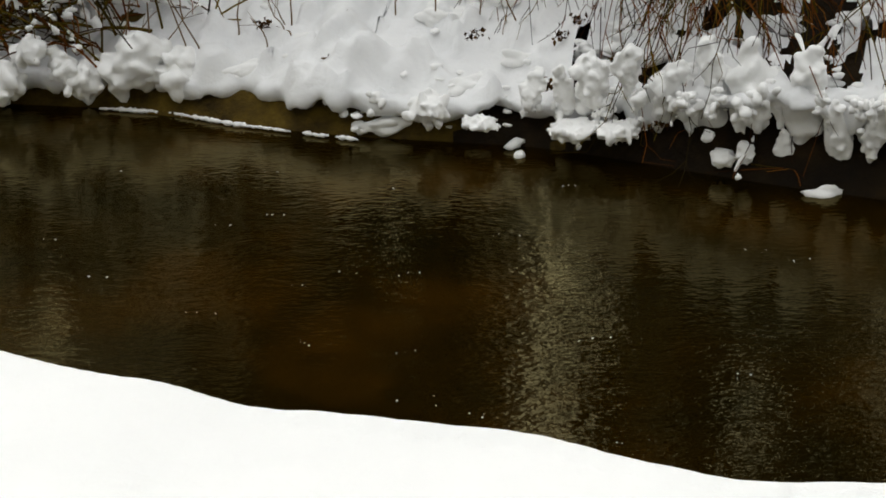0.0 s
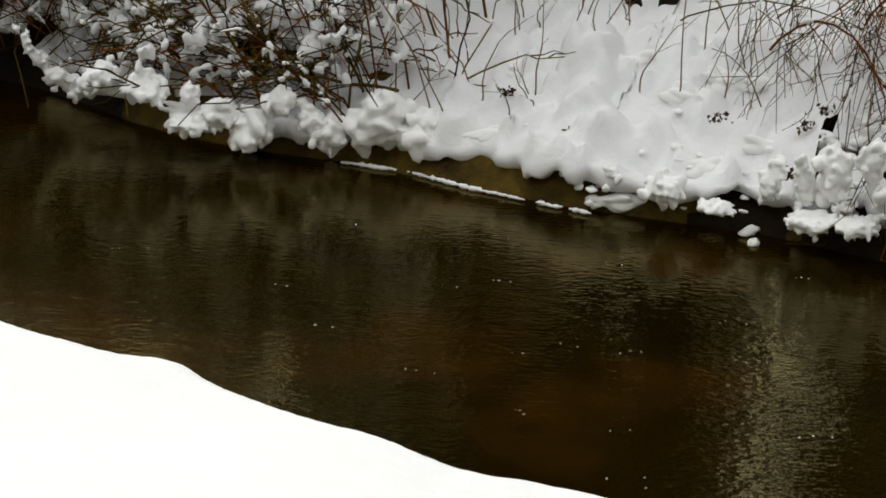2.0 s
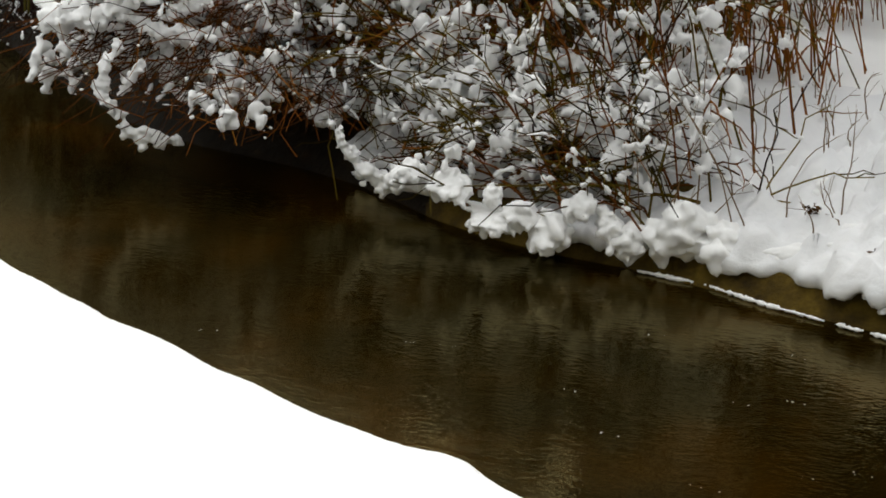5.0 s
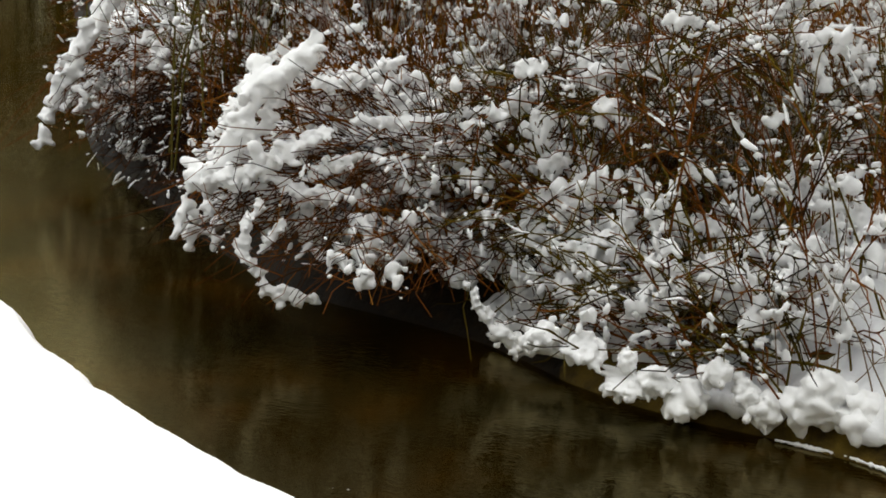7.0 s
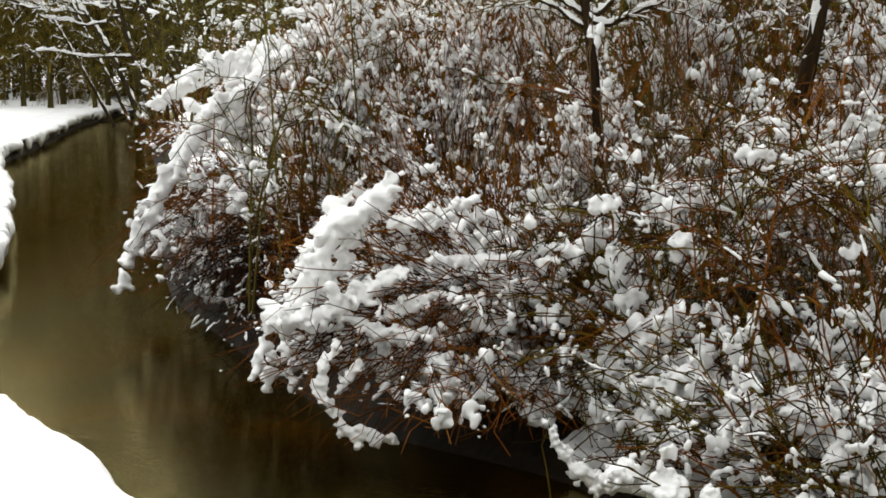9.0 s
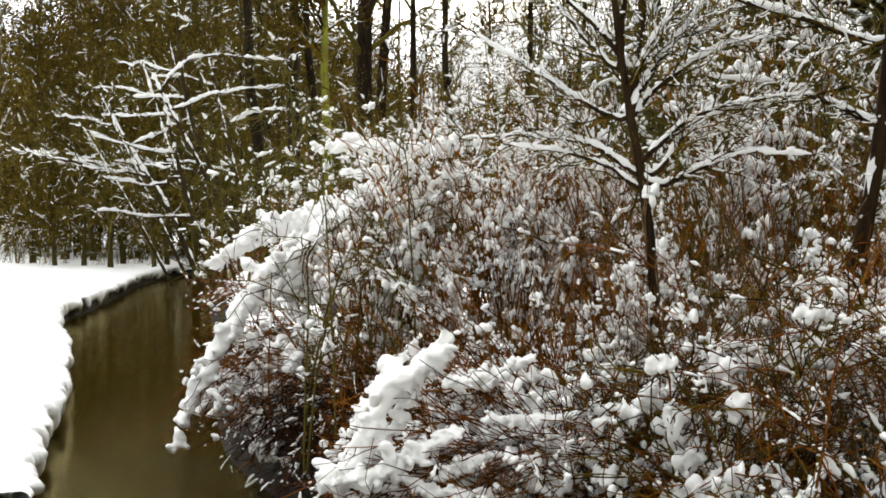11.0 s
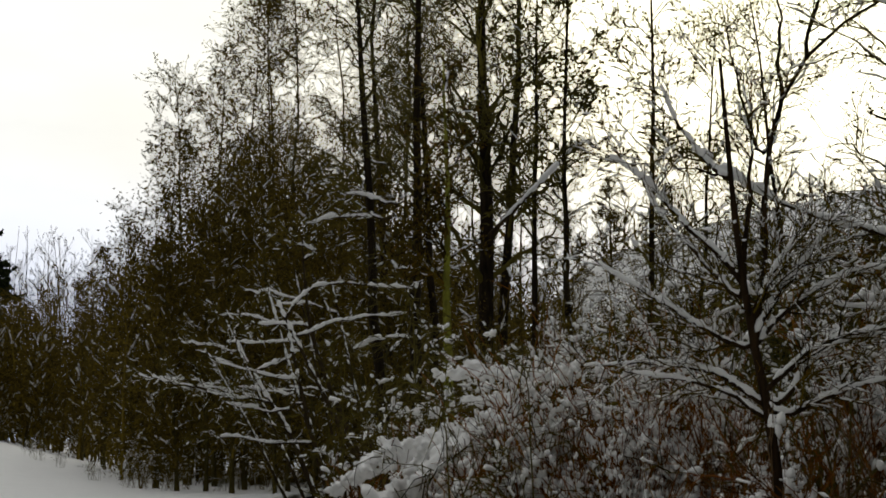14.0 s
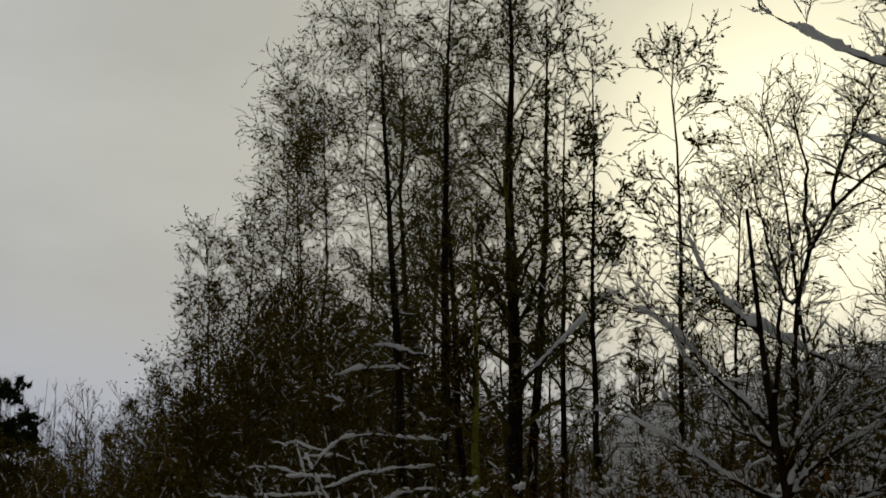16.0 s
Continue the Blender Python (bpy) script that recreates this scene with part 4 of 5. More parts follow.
drawn_tree("bank_tree", 121, "bank tree with long snow-laden limbs reaching out", [(16.2, -8.5), (15.5, -5.0), (15.1, -3.4), (14.4, -0.5), (13.9, 1.4), (13.4, 6.0), (13.4, 14.0), (13.6, 30.0)],
           [[(13.1, 4.5), (16.3, 6.4), (18.7, 6.8), (21.0, 7.6), (22.8, 8.6), (23.8, 9.4)], [(13.2, 8.0), (15.5, 9.2), (16.8, 10.1), (18.4, 10.9)], [(13.4, 12.0), (16.0, 14.2), (18.1, 14.5), (19.7, 15.6)],
            [(13.3, 14.0), (17.0, 17.2), (19.5, 18.0), (22.0, 19.5)], [(13.0, 2.0), (15.5, 3.4), (18.0, 4.2), (20.0, 4.4)]],
           0.06, 10.0, 0.026, WETBARK, OLIVE, fine=11, reach=0.6, twig_snow=0.25, stem_snow=0.06)
drawn_tree("bank_tree", 122, "dark crooked tree behind the snowy one", [(22.0, -3.0), (22.2, 5.0), (22.0, 9.1), (21.4, 12.4), (19.8, 13.9), (17.5, 14.8)],
           [[(22.0, 9.1), (22.8, 12.0), (23.3, 15.0)], [(21.4, 12.4), (21.2, 14.5), (21.9, 17.0)], [(20.6, 13.2), (19.5, 15.5), (18.6, 17.5)]], 0.065, 19, 0.015, BARK, FARTWIG, fine=10, reach=1.1, leaves=1)

for n, (az, d, top, r) in enumerate([(17.2, 16, 25, 0.07), (20.8, 21, 17, 0.06), (24.6, 24, 15, 0.06), (15.4, 19, 21, 0.07)]):
    stand("bank_tree", 125 + n, az, d, top, r, "bare crooked tree on the slope with thin dark twigs", lean=(0.6 * (-1) ** n, 0), first=0.35, limbs=22, reach=0.24, fine=6, snow=0.016, twig_r=0.006, leaf=0.03, slim=0.8, twig_snow=0.2, bend=0.05, leaves=1, lift=0.3)

# trees on the bank above the stream, mirrored in it
stand("bank_tree", 130, 0.75, 7.85, 46, 0.045, "two-stemmed tree standing on the snowy bank", lean=(0.1, 0.2), first=0.3, limbs=30, reach=0.22, fine=6)
stand("bank_tree", 131, 1.1, 7.85, 36, 0.034, "slender tree leaning on the snowy bank", lean=(-2.6, 0.3), first=0.35, limbs=22, reach=0.22, fine=6)
# Unseen but for reflections; dense leaves and extra trees added to block the sky.
for n, (az, d, top) in enumerate([(-8.5, 17, 38), (-10.5, 12, 40), (-13.0, 16, 38), (-16, 12, 40), (-19, 15, 38), (-22, 12, 40), (5.5, 15, 36), (7.5, 19, 34), (6.5, 26, 30), (11.5, 30, 28), (3.5, 34, 26), (-8, 28, 30), (-11.5, 24, 34), (-15, 24, 36), (12.5, 21, 27), (5.0, 13, 42), (3.8, 20, 36), (8.8, 13.5, 38), (6.2, 17, 40), (1.2, 16, 40), (2.2, 22, 38), (0.4, 26, 36), (-9.5, 14, 40)]):
    stand("bank_tree", 140 + n, az, d, top, 0.10, "unseen tree above the stream, brown leaves added to darken its reflection", first=0.06, limbs=28, reach=0.14, fine=4, snow=0, share=3, leaves=18, leaf=0.17, slim=1.0, twig_r=0.012, twig=LEAF, twig_snow=0.0, snow_limbs=0.2)
stand("bank_tree", 160, -0.4, 13, 40, 0.19, "thick dark tree trunk behind the bank", first=0.5, limbs=24, reach=0.22, fine=5, snow=0.01, leaves=1)
stand("bank_tree", 161, -9.9, 8.6, 42, 0.16, "thick dark tree trunk on the bank", first=0.4, limbs=24, reach=0.2, fine=5, snow=0.01, leaves=2)

# ---- bushes along the far bank ----
def tips_at(spots):
    return [(*around(a, d), z) for a, d, z in spots]


shrub("overhanging_bush", 201, "red-stemmed bush bowed over the stream by snow", 90, roots_at([(21.0, 9.3), (22.5, 9.6), (23.5, 9.7), (25.0, 9.8), (26.5, 9.9), (24.2, 9.2), (28.0, 10.2)]),
      tips_at([(34.2, 9.3, 0.5), (33.5, 9.2, 0.75), (32.5, 8.9, 0.5), (31.4, 8.7, 0.3), (30, 8.5, 0.3), (29, 8.4, 0.35), (27.5, 8.3, 0.35), (26, 8.2, 0.35), (32, 9.3, 1.0), (30.5, 9.4, 1.15), (28, 9.3, 1.2), (33.6, 9.2, 0.6), (24.5, 8.2, 0.4), (29, 8.6, 0.8), (26.5, 8.6, 0.9)]),
      REDTWIG, lift=(0.2, 0.55), jitter=(0.2, 0.15), droop=0.08, fat=1.5, side=7, fine=2, length=(0.5, 1.3), splay=18, wave=0.10, gaps=-0.45, thick=0.0072, lump=0.034, lumps=0.4, fluff=0.25, twig_snow=0.015, fill=1200, fill_size=0.046, pull=(0.0, 0.34), floor=0.32, span=33.9, crests=[(8.7, 0.27, [(29.0, -4.8), (30.2, -5.8), (31.4, -6.8), (31.9, -8.0), (32.3, -9.2), (33.3, -9.7), (34.1, -11.3)]), (8.6, 0.15, [(28.6, -7.8), (30.2, -8.6), (31.3, -9.4), (33.1, -9.5)]), (8.9, 0.11, [(26.0, -5.3), (27.6, -6.1), (29.2, -6.2)]), (8.4, 0.14, [(31.1, -10.2), (31.9, -11.9), (31.3, -12.7), (30.7, -13.5), (29.1, -13.8)]),
              (8.7, 0.10, [(23.0, -7.1), (25.4, -7.5), (27.8, -7.5)]), (8.9, 0.12, [(12.2, -3.0), (13.4, -3.7), (14.6, -4.0), (15.6, -4.7)]), (8.7, 0.10, [(16.2, -4.9), (17.4, -5.6), (19.0, -5.6), (20.2, -6.2)]), (8.8, 0.09, [(20.8, -6.2), (22.0, -6.9), (23.8, -7.7)]), (8.8, 0.09, [(18.0, -5.0), (19.3, -5.0), (20.5, -5.5)]), (8.7, 0.08, [(14.2, -4.6), (15.4, -5.4), (16.6, -5.7)]), (8.6, 0.12, [(30.7, -9.4), (29.1, -10.2), (27.8, -10.0)]), (8.4, 0.11, [(30.3, -11.0), (31.1, -12.0)]), (8.9, 0.14, [(30.5, -5.2), (31.8, -6.6), (32.6, -8.0)]), (8.8, 0.18, [(29.6, -5.7), (30.6, -6.9), (31.2, -8.1), (31.7, -9.1)]), (8.7, 0.12, [(27.0, -8.6), (28.4, -9.0), (29.6, -9.6)]), (8.8, 0.10, [(24.6, -9.4), (26.0, -9.8), (27.2, -10.6)]), (8.6, 0.19, [(26.5, -11.2), (25.2, -11.6), (24.0, -12.0)]), (8.6, 0.15, [(27.4, -12.0), (26.2, -12.7)]), (8.5, 0.15, [(24.6, -12.7), (23.4, -13.2)]), (8.7, 0.13, [(23.2, -10.6), (22.2, -11.4)])])
shrub("overhanging_bush", 202, "large bush bowed to the water under snow", 120, roots_at([(29.0, 14.2), (31.0, 14.4), (33.0, 15.0), (27.0, 13.8), (30, 13.2), (35, 16.0), (33.0, 13.6), (31, 12.2)]),
      tips_at([(38.6, 15.2, 0.2), (38.2, 15.0, 0.6), (37.6, 14.8, 1.0), (36.8, 14.6, 1.5), (35.8, 14.2, 1.7), (35, 13.2, 0.3), (33.5, 12.0, 0.3), (36.5, 14.0, 0.4), (34.3, 14, 2.0), (31.8, 13.6, 2.2), (28.5, 13.4, 2.2), (32, 11.6, 0.7), (37, 14.4, 0.5), (34, 12.6, 1.0), (30, 11.6, 1.1), (36, 13.6, 0.9)]),
      REDTWIG, lift=(0.3, 0.8), jitter=(0.35, 0.25), droop=0.1, side=8, fine=3, length=(0.3, 0.85), lump=0.034, lumps=0.4, fluff=0.2, thick=0.009, twig_snow=0.03, splay=26, fill=560, fill_size=0.075, wave=0.14, gaps=-0.4, floor=0.18, span=38.4, pull=(0.1, 0.35), fat=1.5, crests=[(13.4, 0.34, [(32.2, 0.1), (34.0, -1.2), (35.4, -2.2), (36.2, -3.3), (36.9, -4.5), (37.7, -5.8), (38.2, -7.0), (38.6, -8.3)]), (13.6, 0.22, [(30.8, 0.3), (32.8, -0.4), (35.8, -0.8), (37.2, -1.9)]), (13.0, 0.14, [(30.6, -5.0), (32.6, -5.2)]), (13.0, 0.14, [(33.5, -4.0), (35.3, -5.3)]),
              (14.0, 0.17, [(33.6, 2.1), (32.2, 2.3), (30.2, 2.1), (28.8, 1.9)]), (13.6, 0.2, [(37.3, -1.8), (35.4, -0.6), (33.0, 0.1), (30.6, 0.3)]), (13.8, 0.14, [(32.6, 1.3), (30.2, 1.2)]), (13.2, 0.25, [(34.4, -0.9), (35.6, -2.6), (36.6, -4.4)])])
# Fills the shaded hollow under the bushes; its twigs carry the darkness.
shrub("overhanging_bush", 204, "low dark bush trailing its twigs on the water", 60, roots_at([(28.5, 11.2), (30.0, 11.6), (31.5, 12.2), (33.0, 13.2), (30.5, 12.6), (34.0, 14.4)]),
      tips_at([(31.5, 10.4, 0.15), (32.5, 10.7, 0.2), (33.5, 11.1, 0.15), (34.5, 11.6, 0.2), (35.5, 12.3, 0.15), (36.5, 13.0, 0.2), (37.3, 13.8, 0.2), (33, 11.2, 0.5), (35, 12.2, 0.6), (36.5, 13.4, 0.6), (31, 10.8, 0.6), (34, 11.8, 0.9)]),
      SHADETWIG, lift=(0.2, 0.5), jitter=(0.25, 0.2), droop=0.1, side=9, fine=4, length=(0.25, 0.7), lumps=0.0, fluff=0.1, twig_snow=0.02, floor=0.08, span=37.2)
shrub("thicket", 203, "thicket of olive-brown twigs filled with snow", 140, roots_at([(10.0, 7.5), (10.8, 7.4), (12, 7.5), (13.5, 7.5), (15.0, 7.6), (16.5, 7.8), (18.5, 8.1), (20.0, 8.4), (21.5, 8.7), (15, 8.4), (19.5, 9.0), (12, 8.3), (22.5, 8.9), (23.6, 9.0), (24.6, 9.2)]),
      tips_at([(10.5, 7.3, 0.7), (11, 7.3, 0.7), (13, 7.3, 0.6), (15, 7.4, 0.5), (17, 7.6, 0.45), (19, 7.8, 0.4), (21, 8.1, 0.35), (12, 7.9, 1.3), (16, 8.2, 1.3), (20, 8.7, 1.3), (22.5, 8.4, 0.8), (24, 8.6, 0.9), (25, 8.7, 0.6), (23.5, 8.5, 1.2), (22, 8.5, 1.4), (14, 7.2, 0.35), (18, 7.6, 0.35), (10, 7.6, 1.2), (23, 8.3, 0.4), (20.5, 7.9, 0.2), (22, 8.1, 0.2), (11, 8.2, 1.9), (14, 8.3, 2.0), (17, 8.6, 1.9), (19.5, 9.0, 1.9), (9.5, 8.0, 1.8), (15.5, 7.2, 0.25), (17, 7.3, 0.25), (12, 7.2, 0.45), (15, 7.3, 0.45)]),
      OLIVE, lift=(0.0, 0.3), jitter=(0.22, 0.22), droop=0.1, fat=1.7, side=7, fine=2, length=(0.25, 0.75), lump=0.03, lumps=0.45, fluff=0.2, twig_snow=0.02, fill=1650, fill_size=0.036, floor=0.22, tall=1.35, pull=(0.0, 0.3), fill_low=0.4, gaps=-0.15, wave=0.18, thick=0.0072, second=REDTWIG, crests=[(7.6, 0.10, [(16.5, -13.7), (14.1, -13.2), (12.2, -12.7), (11.4, -13.1)]), (7.8, 0.09, [(16.4, -10.8), (15.2, -10.9), (13.6, -11.3)]), (7.8, 0.07, [(13.5, -9.3), (12.6, -9.4)]), (7.8, 0.14, [(23.6, -13.3), (23.0, -14.3), (22.2, -15.3), (20.1, -15.1), (18.5, -15.6)]), (7.7, 0.09, [(20.1, -14.3), (17.8, -12.6), (16.2, -12.4)]), (7.6, 0.08, [(11.4, -12.1), (10.3, -11.5), (9.6, -11.4)]), (7.4, 0.08, [(16.3, -14.1), (15.6, -15.1)])])
shrub("hanging_bush", 205, "bush hanging over the bank with curved brown twigs", 30, roots_at([(-5, 7.4), (-7, 7.4), (-9, 7.3), (-11, 7.2), (-13.5, 7.0), (-16, 6.9)]),
      tips_at([(-5, 6.5, 0.55), (-7, 6.3, 0.40), (-8.5, 6.2, 0.30), (-10, 6.1, 0.35), (-12, 6.0, 0.28), (-14, 6.0, 0.30), (-4, 6.7, 0.6), (-16, 6.0, 0.35), (-11, 6.3, 0.6), (-13, 6.3, 0.7)]),
      REDTWIG, lift=(0.5, 1.0), jitter=(0.25, 0.12), side=7, fine=4, length=(0.3, 0.8), splay=36, droop=0.8, twig_lift=-0.3, fat=0.95, thick=0.006, wave=0.24, lump=0.03, lumps=0.12, fluff=0.05, twig_snow=0.02, second=OLIVE)

# upright shoots and undergrowth behind: three kinds, repeated
def clump_of(name, seed, label, twig, h, w, stems, group, wide=1.0, **kw):
    rng = np.random.default_rng(seed)
    roots = [(rng.normal() * w * 0.4, rng.normal() * w * 0.4, 0) for _ in range(8)]
    tips = [(rng.normal() * w * wide, rng.normal() * w * wide, h * rng.uniform(0.5, 1.0)) for _ in range(24)]
    return shrub(name, seed, label, stems, roots, tips, twig, group=group, **kw)


UNDER = "snowy undergrowth"
kinds = [clump_of("undergrowth", 301, "upright red-brown shoots with bits of snow", RUST, 2.3, 0.6, 36, UNDER, wide=0.7, lift=(-0.6, 0.0), side=5, fine=1, fluff=0.12, k=6, droop=0.0, twig_lift=0.8, splay=20, length=(0.4, 0.9), lump=0.03, lumps=0.25, thick=0.007, twig_snow=0.02, snow=0.006, fill=190, fill_size=0.036, tall=1.4, pull=(0.0, 0.6), fat=1.4),
         clump_of("undergrowth", 302, "tangled olive-brown brush loaded with snow", OLIVE, 1.9, 0.7, 13, UNDER, lift=(0.1, 0.5), side=7, fine=3, fluff=0.1, k=6, length=(0.3, 0.8), lump=0.05, lumps=0.5, thick=0.008, twig_snow=0.015, snow=0.010, fill=130, fill_size=0.04, pull=(0.0, 0.6), fill_low=0.2),
         clump_of("undergrowth", 303, "dark bare brush with snow on its forks", FARTWIG, 2.6, 0.8, 12, UNDER, lift=(0.0, 0.4), side=7, fine=3, fluff=0.0, k=6, length=(0.4, 1.0), lump=0.06, lumps=0.5, thick=0.012, fat=2.2, twig_snow=0.1, snow=0.014),
         clump_of("undergrowth", 304, "brown brush at the foot of the trees", EDGETWIG, 2.6, 0.9, 11, UNDER, lift=(0.0, 0.4), side=7, fine=4, fluff=0.0, k=5, length=(0.5, 1.2), lump=0.06, lumps=0.1, thick=0.02, fat=4.0, twig_snow=0.22, snow=0.018),
         clump_of("undergrowth", 305, "pale dry upright stalks with snow between them", STRAW, 1.7, 0.5, 34, UNDER, wide=0.8, lift=(-0.5, 0.0), side=3, fine=1, fluff=0.1, k=5, droop=0.0, twig_lift=0.9, splay=16, length=(0.3, 0.7), lump=0.03, lumps=0.3, thick=0.006, fat=1.3, twig_snow=0.05, snow=0.007, fill=60, fill_size=0.036, tall=1.5, pull=(0.0, 0.6))]
spots = [(az + rng.uniform(-0.6, 0.6), 9.0 + 0.04 * (az - 10) + rng.uniform(-0.3, 0.4), rng.uniform(0.6, 0.85), n % 2) for n, az in enumerate(np.arange(7.5, 25, 1.5))]
for az in np.arange(6.0, 30, 2.2):
    spots.append((az + rng.uniform(-0.8, 0.8), 9.9 + rng.uniform(-0.3, 0.4), 0.55, 0))
for az in np.arange(6.0, 32, 1.8):
    spots.append((az + rng.uniform(-0.8, 0.8), 11.4 + rng.uniform(-0.8, 0.8) + 0.03 * (az - 10), 0.9, 0))
for az in np.arange(5.0, 34, 2.4):
    spots.append((az + rng.uniform(-0.8, 0.8), 16.5 + rng.uniform(-1.5, 1.5), 1.15, 1))
for az in np.arange(12.0, 22, 1.5):
    spots.append((az + rng.uniform(-0.5, 0.5), 15.5 + rng.uniform(-1.5, 1.5), 1.3, 2))
for az in np.arange(8.0, 37, 2.0):
    spots.append((az + rng.uniform(-0.6, 0.6), 26 + rng.uniform(-3, 3), 1.3, 2))
for az in np.arange(18.0, 50, 1.5):
    spots.append((az + rng.uniform(-0.6, 0.6), (40 if az < 36 else 66 if az < 44 else 106) + rng.uniform(-3, 3), 1.0, 3))
for az in np.arange(22.5, 32, 1.0):
    spots.append((az + rng.uniform(-0.4, 0.4), 10.9 + 0.12 * (az - 22) + rng.uniform(-0.3, 0.5), rng.uniform(0.5, 0.75), 0))
# Unseen brush behind the bank, added to darken its band of reflection.
for az in (-21, -19, -17, -15.2, -13.2, 8.2):
    spots.append((az, 11 + rng.uniform(-1.2, 2.0), rng.uniform(0.9, 1.3), 3))
for az in np.arange(43.0, 50, 0.7):
    spots.append((az + rng.uniform(-0.4, 0.4), 62 + 5 * (az - 43) + rng.uniform(-2, 2), rng.uniform(0.3, 0.55), 2))
for az in np.arange(36.5, 45, 0.8):
    spots.append((az + rng.uniform(-0.3, 0.3), 62 + rng.uniform(-2, 2), rng.uniform(0.3, 0.55), 3))
for az in np.arange(14.2, 21, 0.9):
    spots.append((az + rng.uniform(-0.3, 0.3), 9.5 + rng.uniform(-0.3, 0.3), rng.uniform(0.6, 0.8), 4))
for n, (az, d, size, kind) in enumerate(spots):
    kind = kind if rng.random() < 0.7 or kind > 1 else int(rng.integers(0, 3)) if d > 10.6 else 4
    m = Matrix.Translation(base_at(az, d)) @ Matrix.Rotation(rng.uniform(0, 6.28), 4, "Z") @ Matrix.Scale(size * rng.uniform(0.85, 1.2), 4)
    copy_thing(kinds[kind], m)
for ob, (az, d) in zip(kinds, [(15.0, 12.6), (24.0, 14.8), (12.0, 21.0), (34.5, 44.0), (18.0, 10.0)]):
    ob.location = base_at(az, d)


# ---- snow lumps, ice and dry stems at the far water's edge ----
def snow_lump(seed, x, y, z, rx, rz):
    """A knobbly lump of snow, one closed mesh with many small lobes."""
    rng = np.random.default_rng(seed)
    v, f = ICO[4 if max(rx, rz) > 0.09 else 3]
    n = 16
    lobes = unit(rng.normal(size=(n, 3)))
    amp, wide = rng.uniform(0.15, 0.6, (n, 1)), rng.uniform(0.04, 0.14, (n, 1))
    shape = 0.55 + (amp * np.exp((lobes @ v.T - 1) / wide)).max(0) + 0.3 * np.exp((lobes[:4] @ v.T - 1) / 0.3).sum(0) * 0.6
    ob = part("snow_lump", [(v * shape[:, None] * np.array([rx, min(rx, rz) * 0.9, rz]) * 0.95, f)], SNOW)
    ob.location = (x, y, z)
    ob.rotation_euler = (rng.uniform(-0.2, 0.2), rng.uniform(-0.2, 0.2), 0)
    tagged(ob, "rounded lump of snow on the stream bank", "snow lump", "snow lumps on the bank")


for n, lump in enumerate([
        (-1.91, 6.97, 0.12, 0.118, 0.105), (-1.54, 6.92, 0.07, 0.103, 0.078), (-1.14, 6.75, 0.15, 0.087, 0.087), (-0.23, 6.40, 0.05, 0.123, 0.052),
        (-0.02, 6.40, 0.11, 0.094, 0.066), (0.17, 6.36, 0.05, 0.089, 0.033), (0.51, 6.27, 0.05, 0.065, 0.047), (0.64, 6.22, 0.05, 0.104, 0.032), (0.75, 6.17, 0.06, 0.064, 0.041),
        (1.16, 5.96, 0.02, 0.068, 0.041), (1.33, 5.88, 0.06, 0.045, 0.085), (1.52, 5.80, 0.06, 0.067, 0.10), (-2.18, 7.06, 0.12, 0.18, 0.059), (-1.96, 6.90, 0.09, 0.10, 0.09)]):
    snow_lump(400 + n, *lump)
for n, lump in enumerate([(-2.28, 7.10, 0.20, 0.059, 0.054), (-1.68, 6.94, 0.14, 0.078, 0.091), (-2.82, 7.42, 0.13, 0.172, 0.051), (-3.19, 7.71, 0.07, 0.075, 0.045), (-2.55, 7.23, 0.20, 0.124, 0.061),
                          (1.03, 6.05, 0.22, 0.102, 0.125), (0.88, 6.12, 0.23, 0.113, 0.115), (0.62, 6.23, 0.20, 0.10, 0.10), (1.39, 5.89, 0.24, 0.133, 0.14), (1.62, 5.79, 0.25, 0.110, 0.14),
                          (1.21, 5.98, 0.27, 0.112, 0.12)]):
    snow_lump(430 + n, *lump)


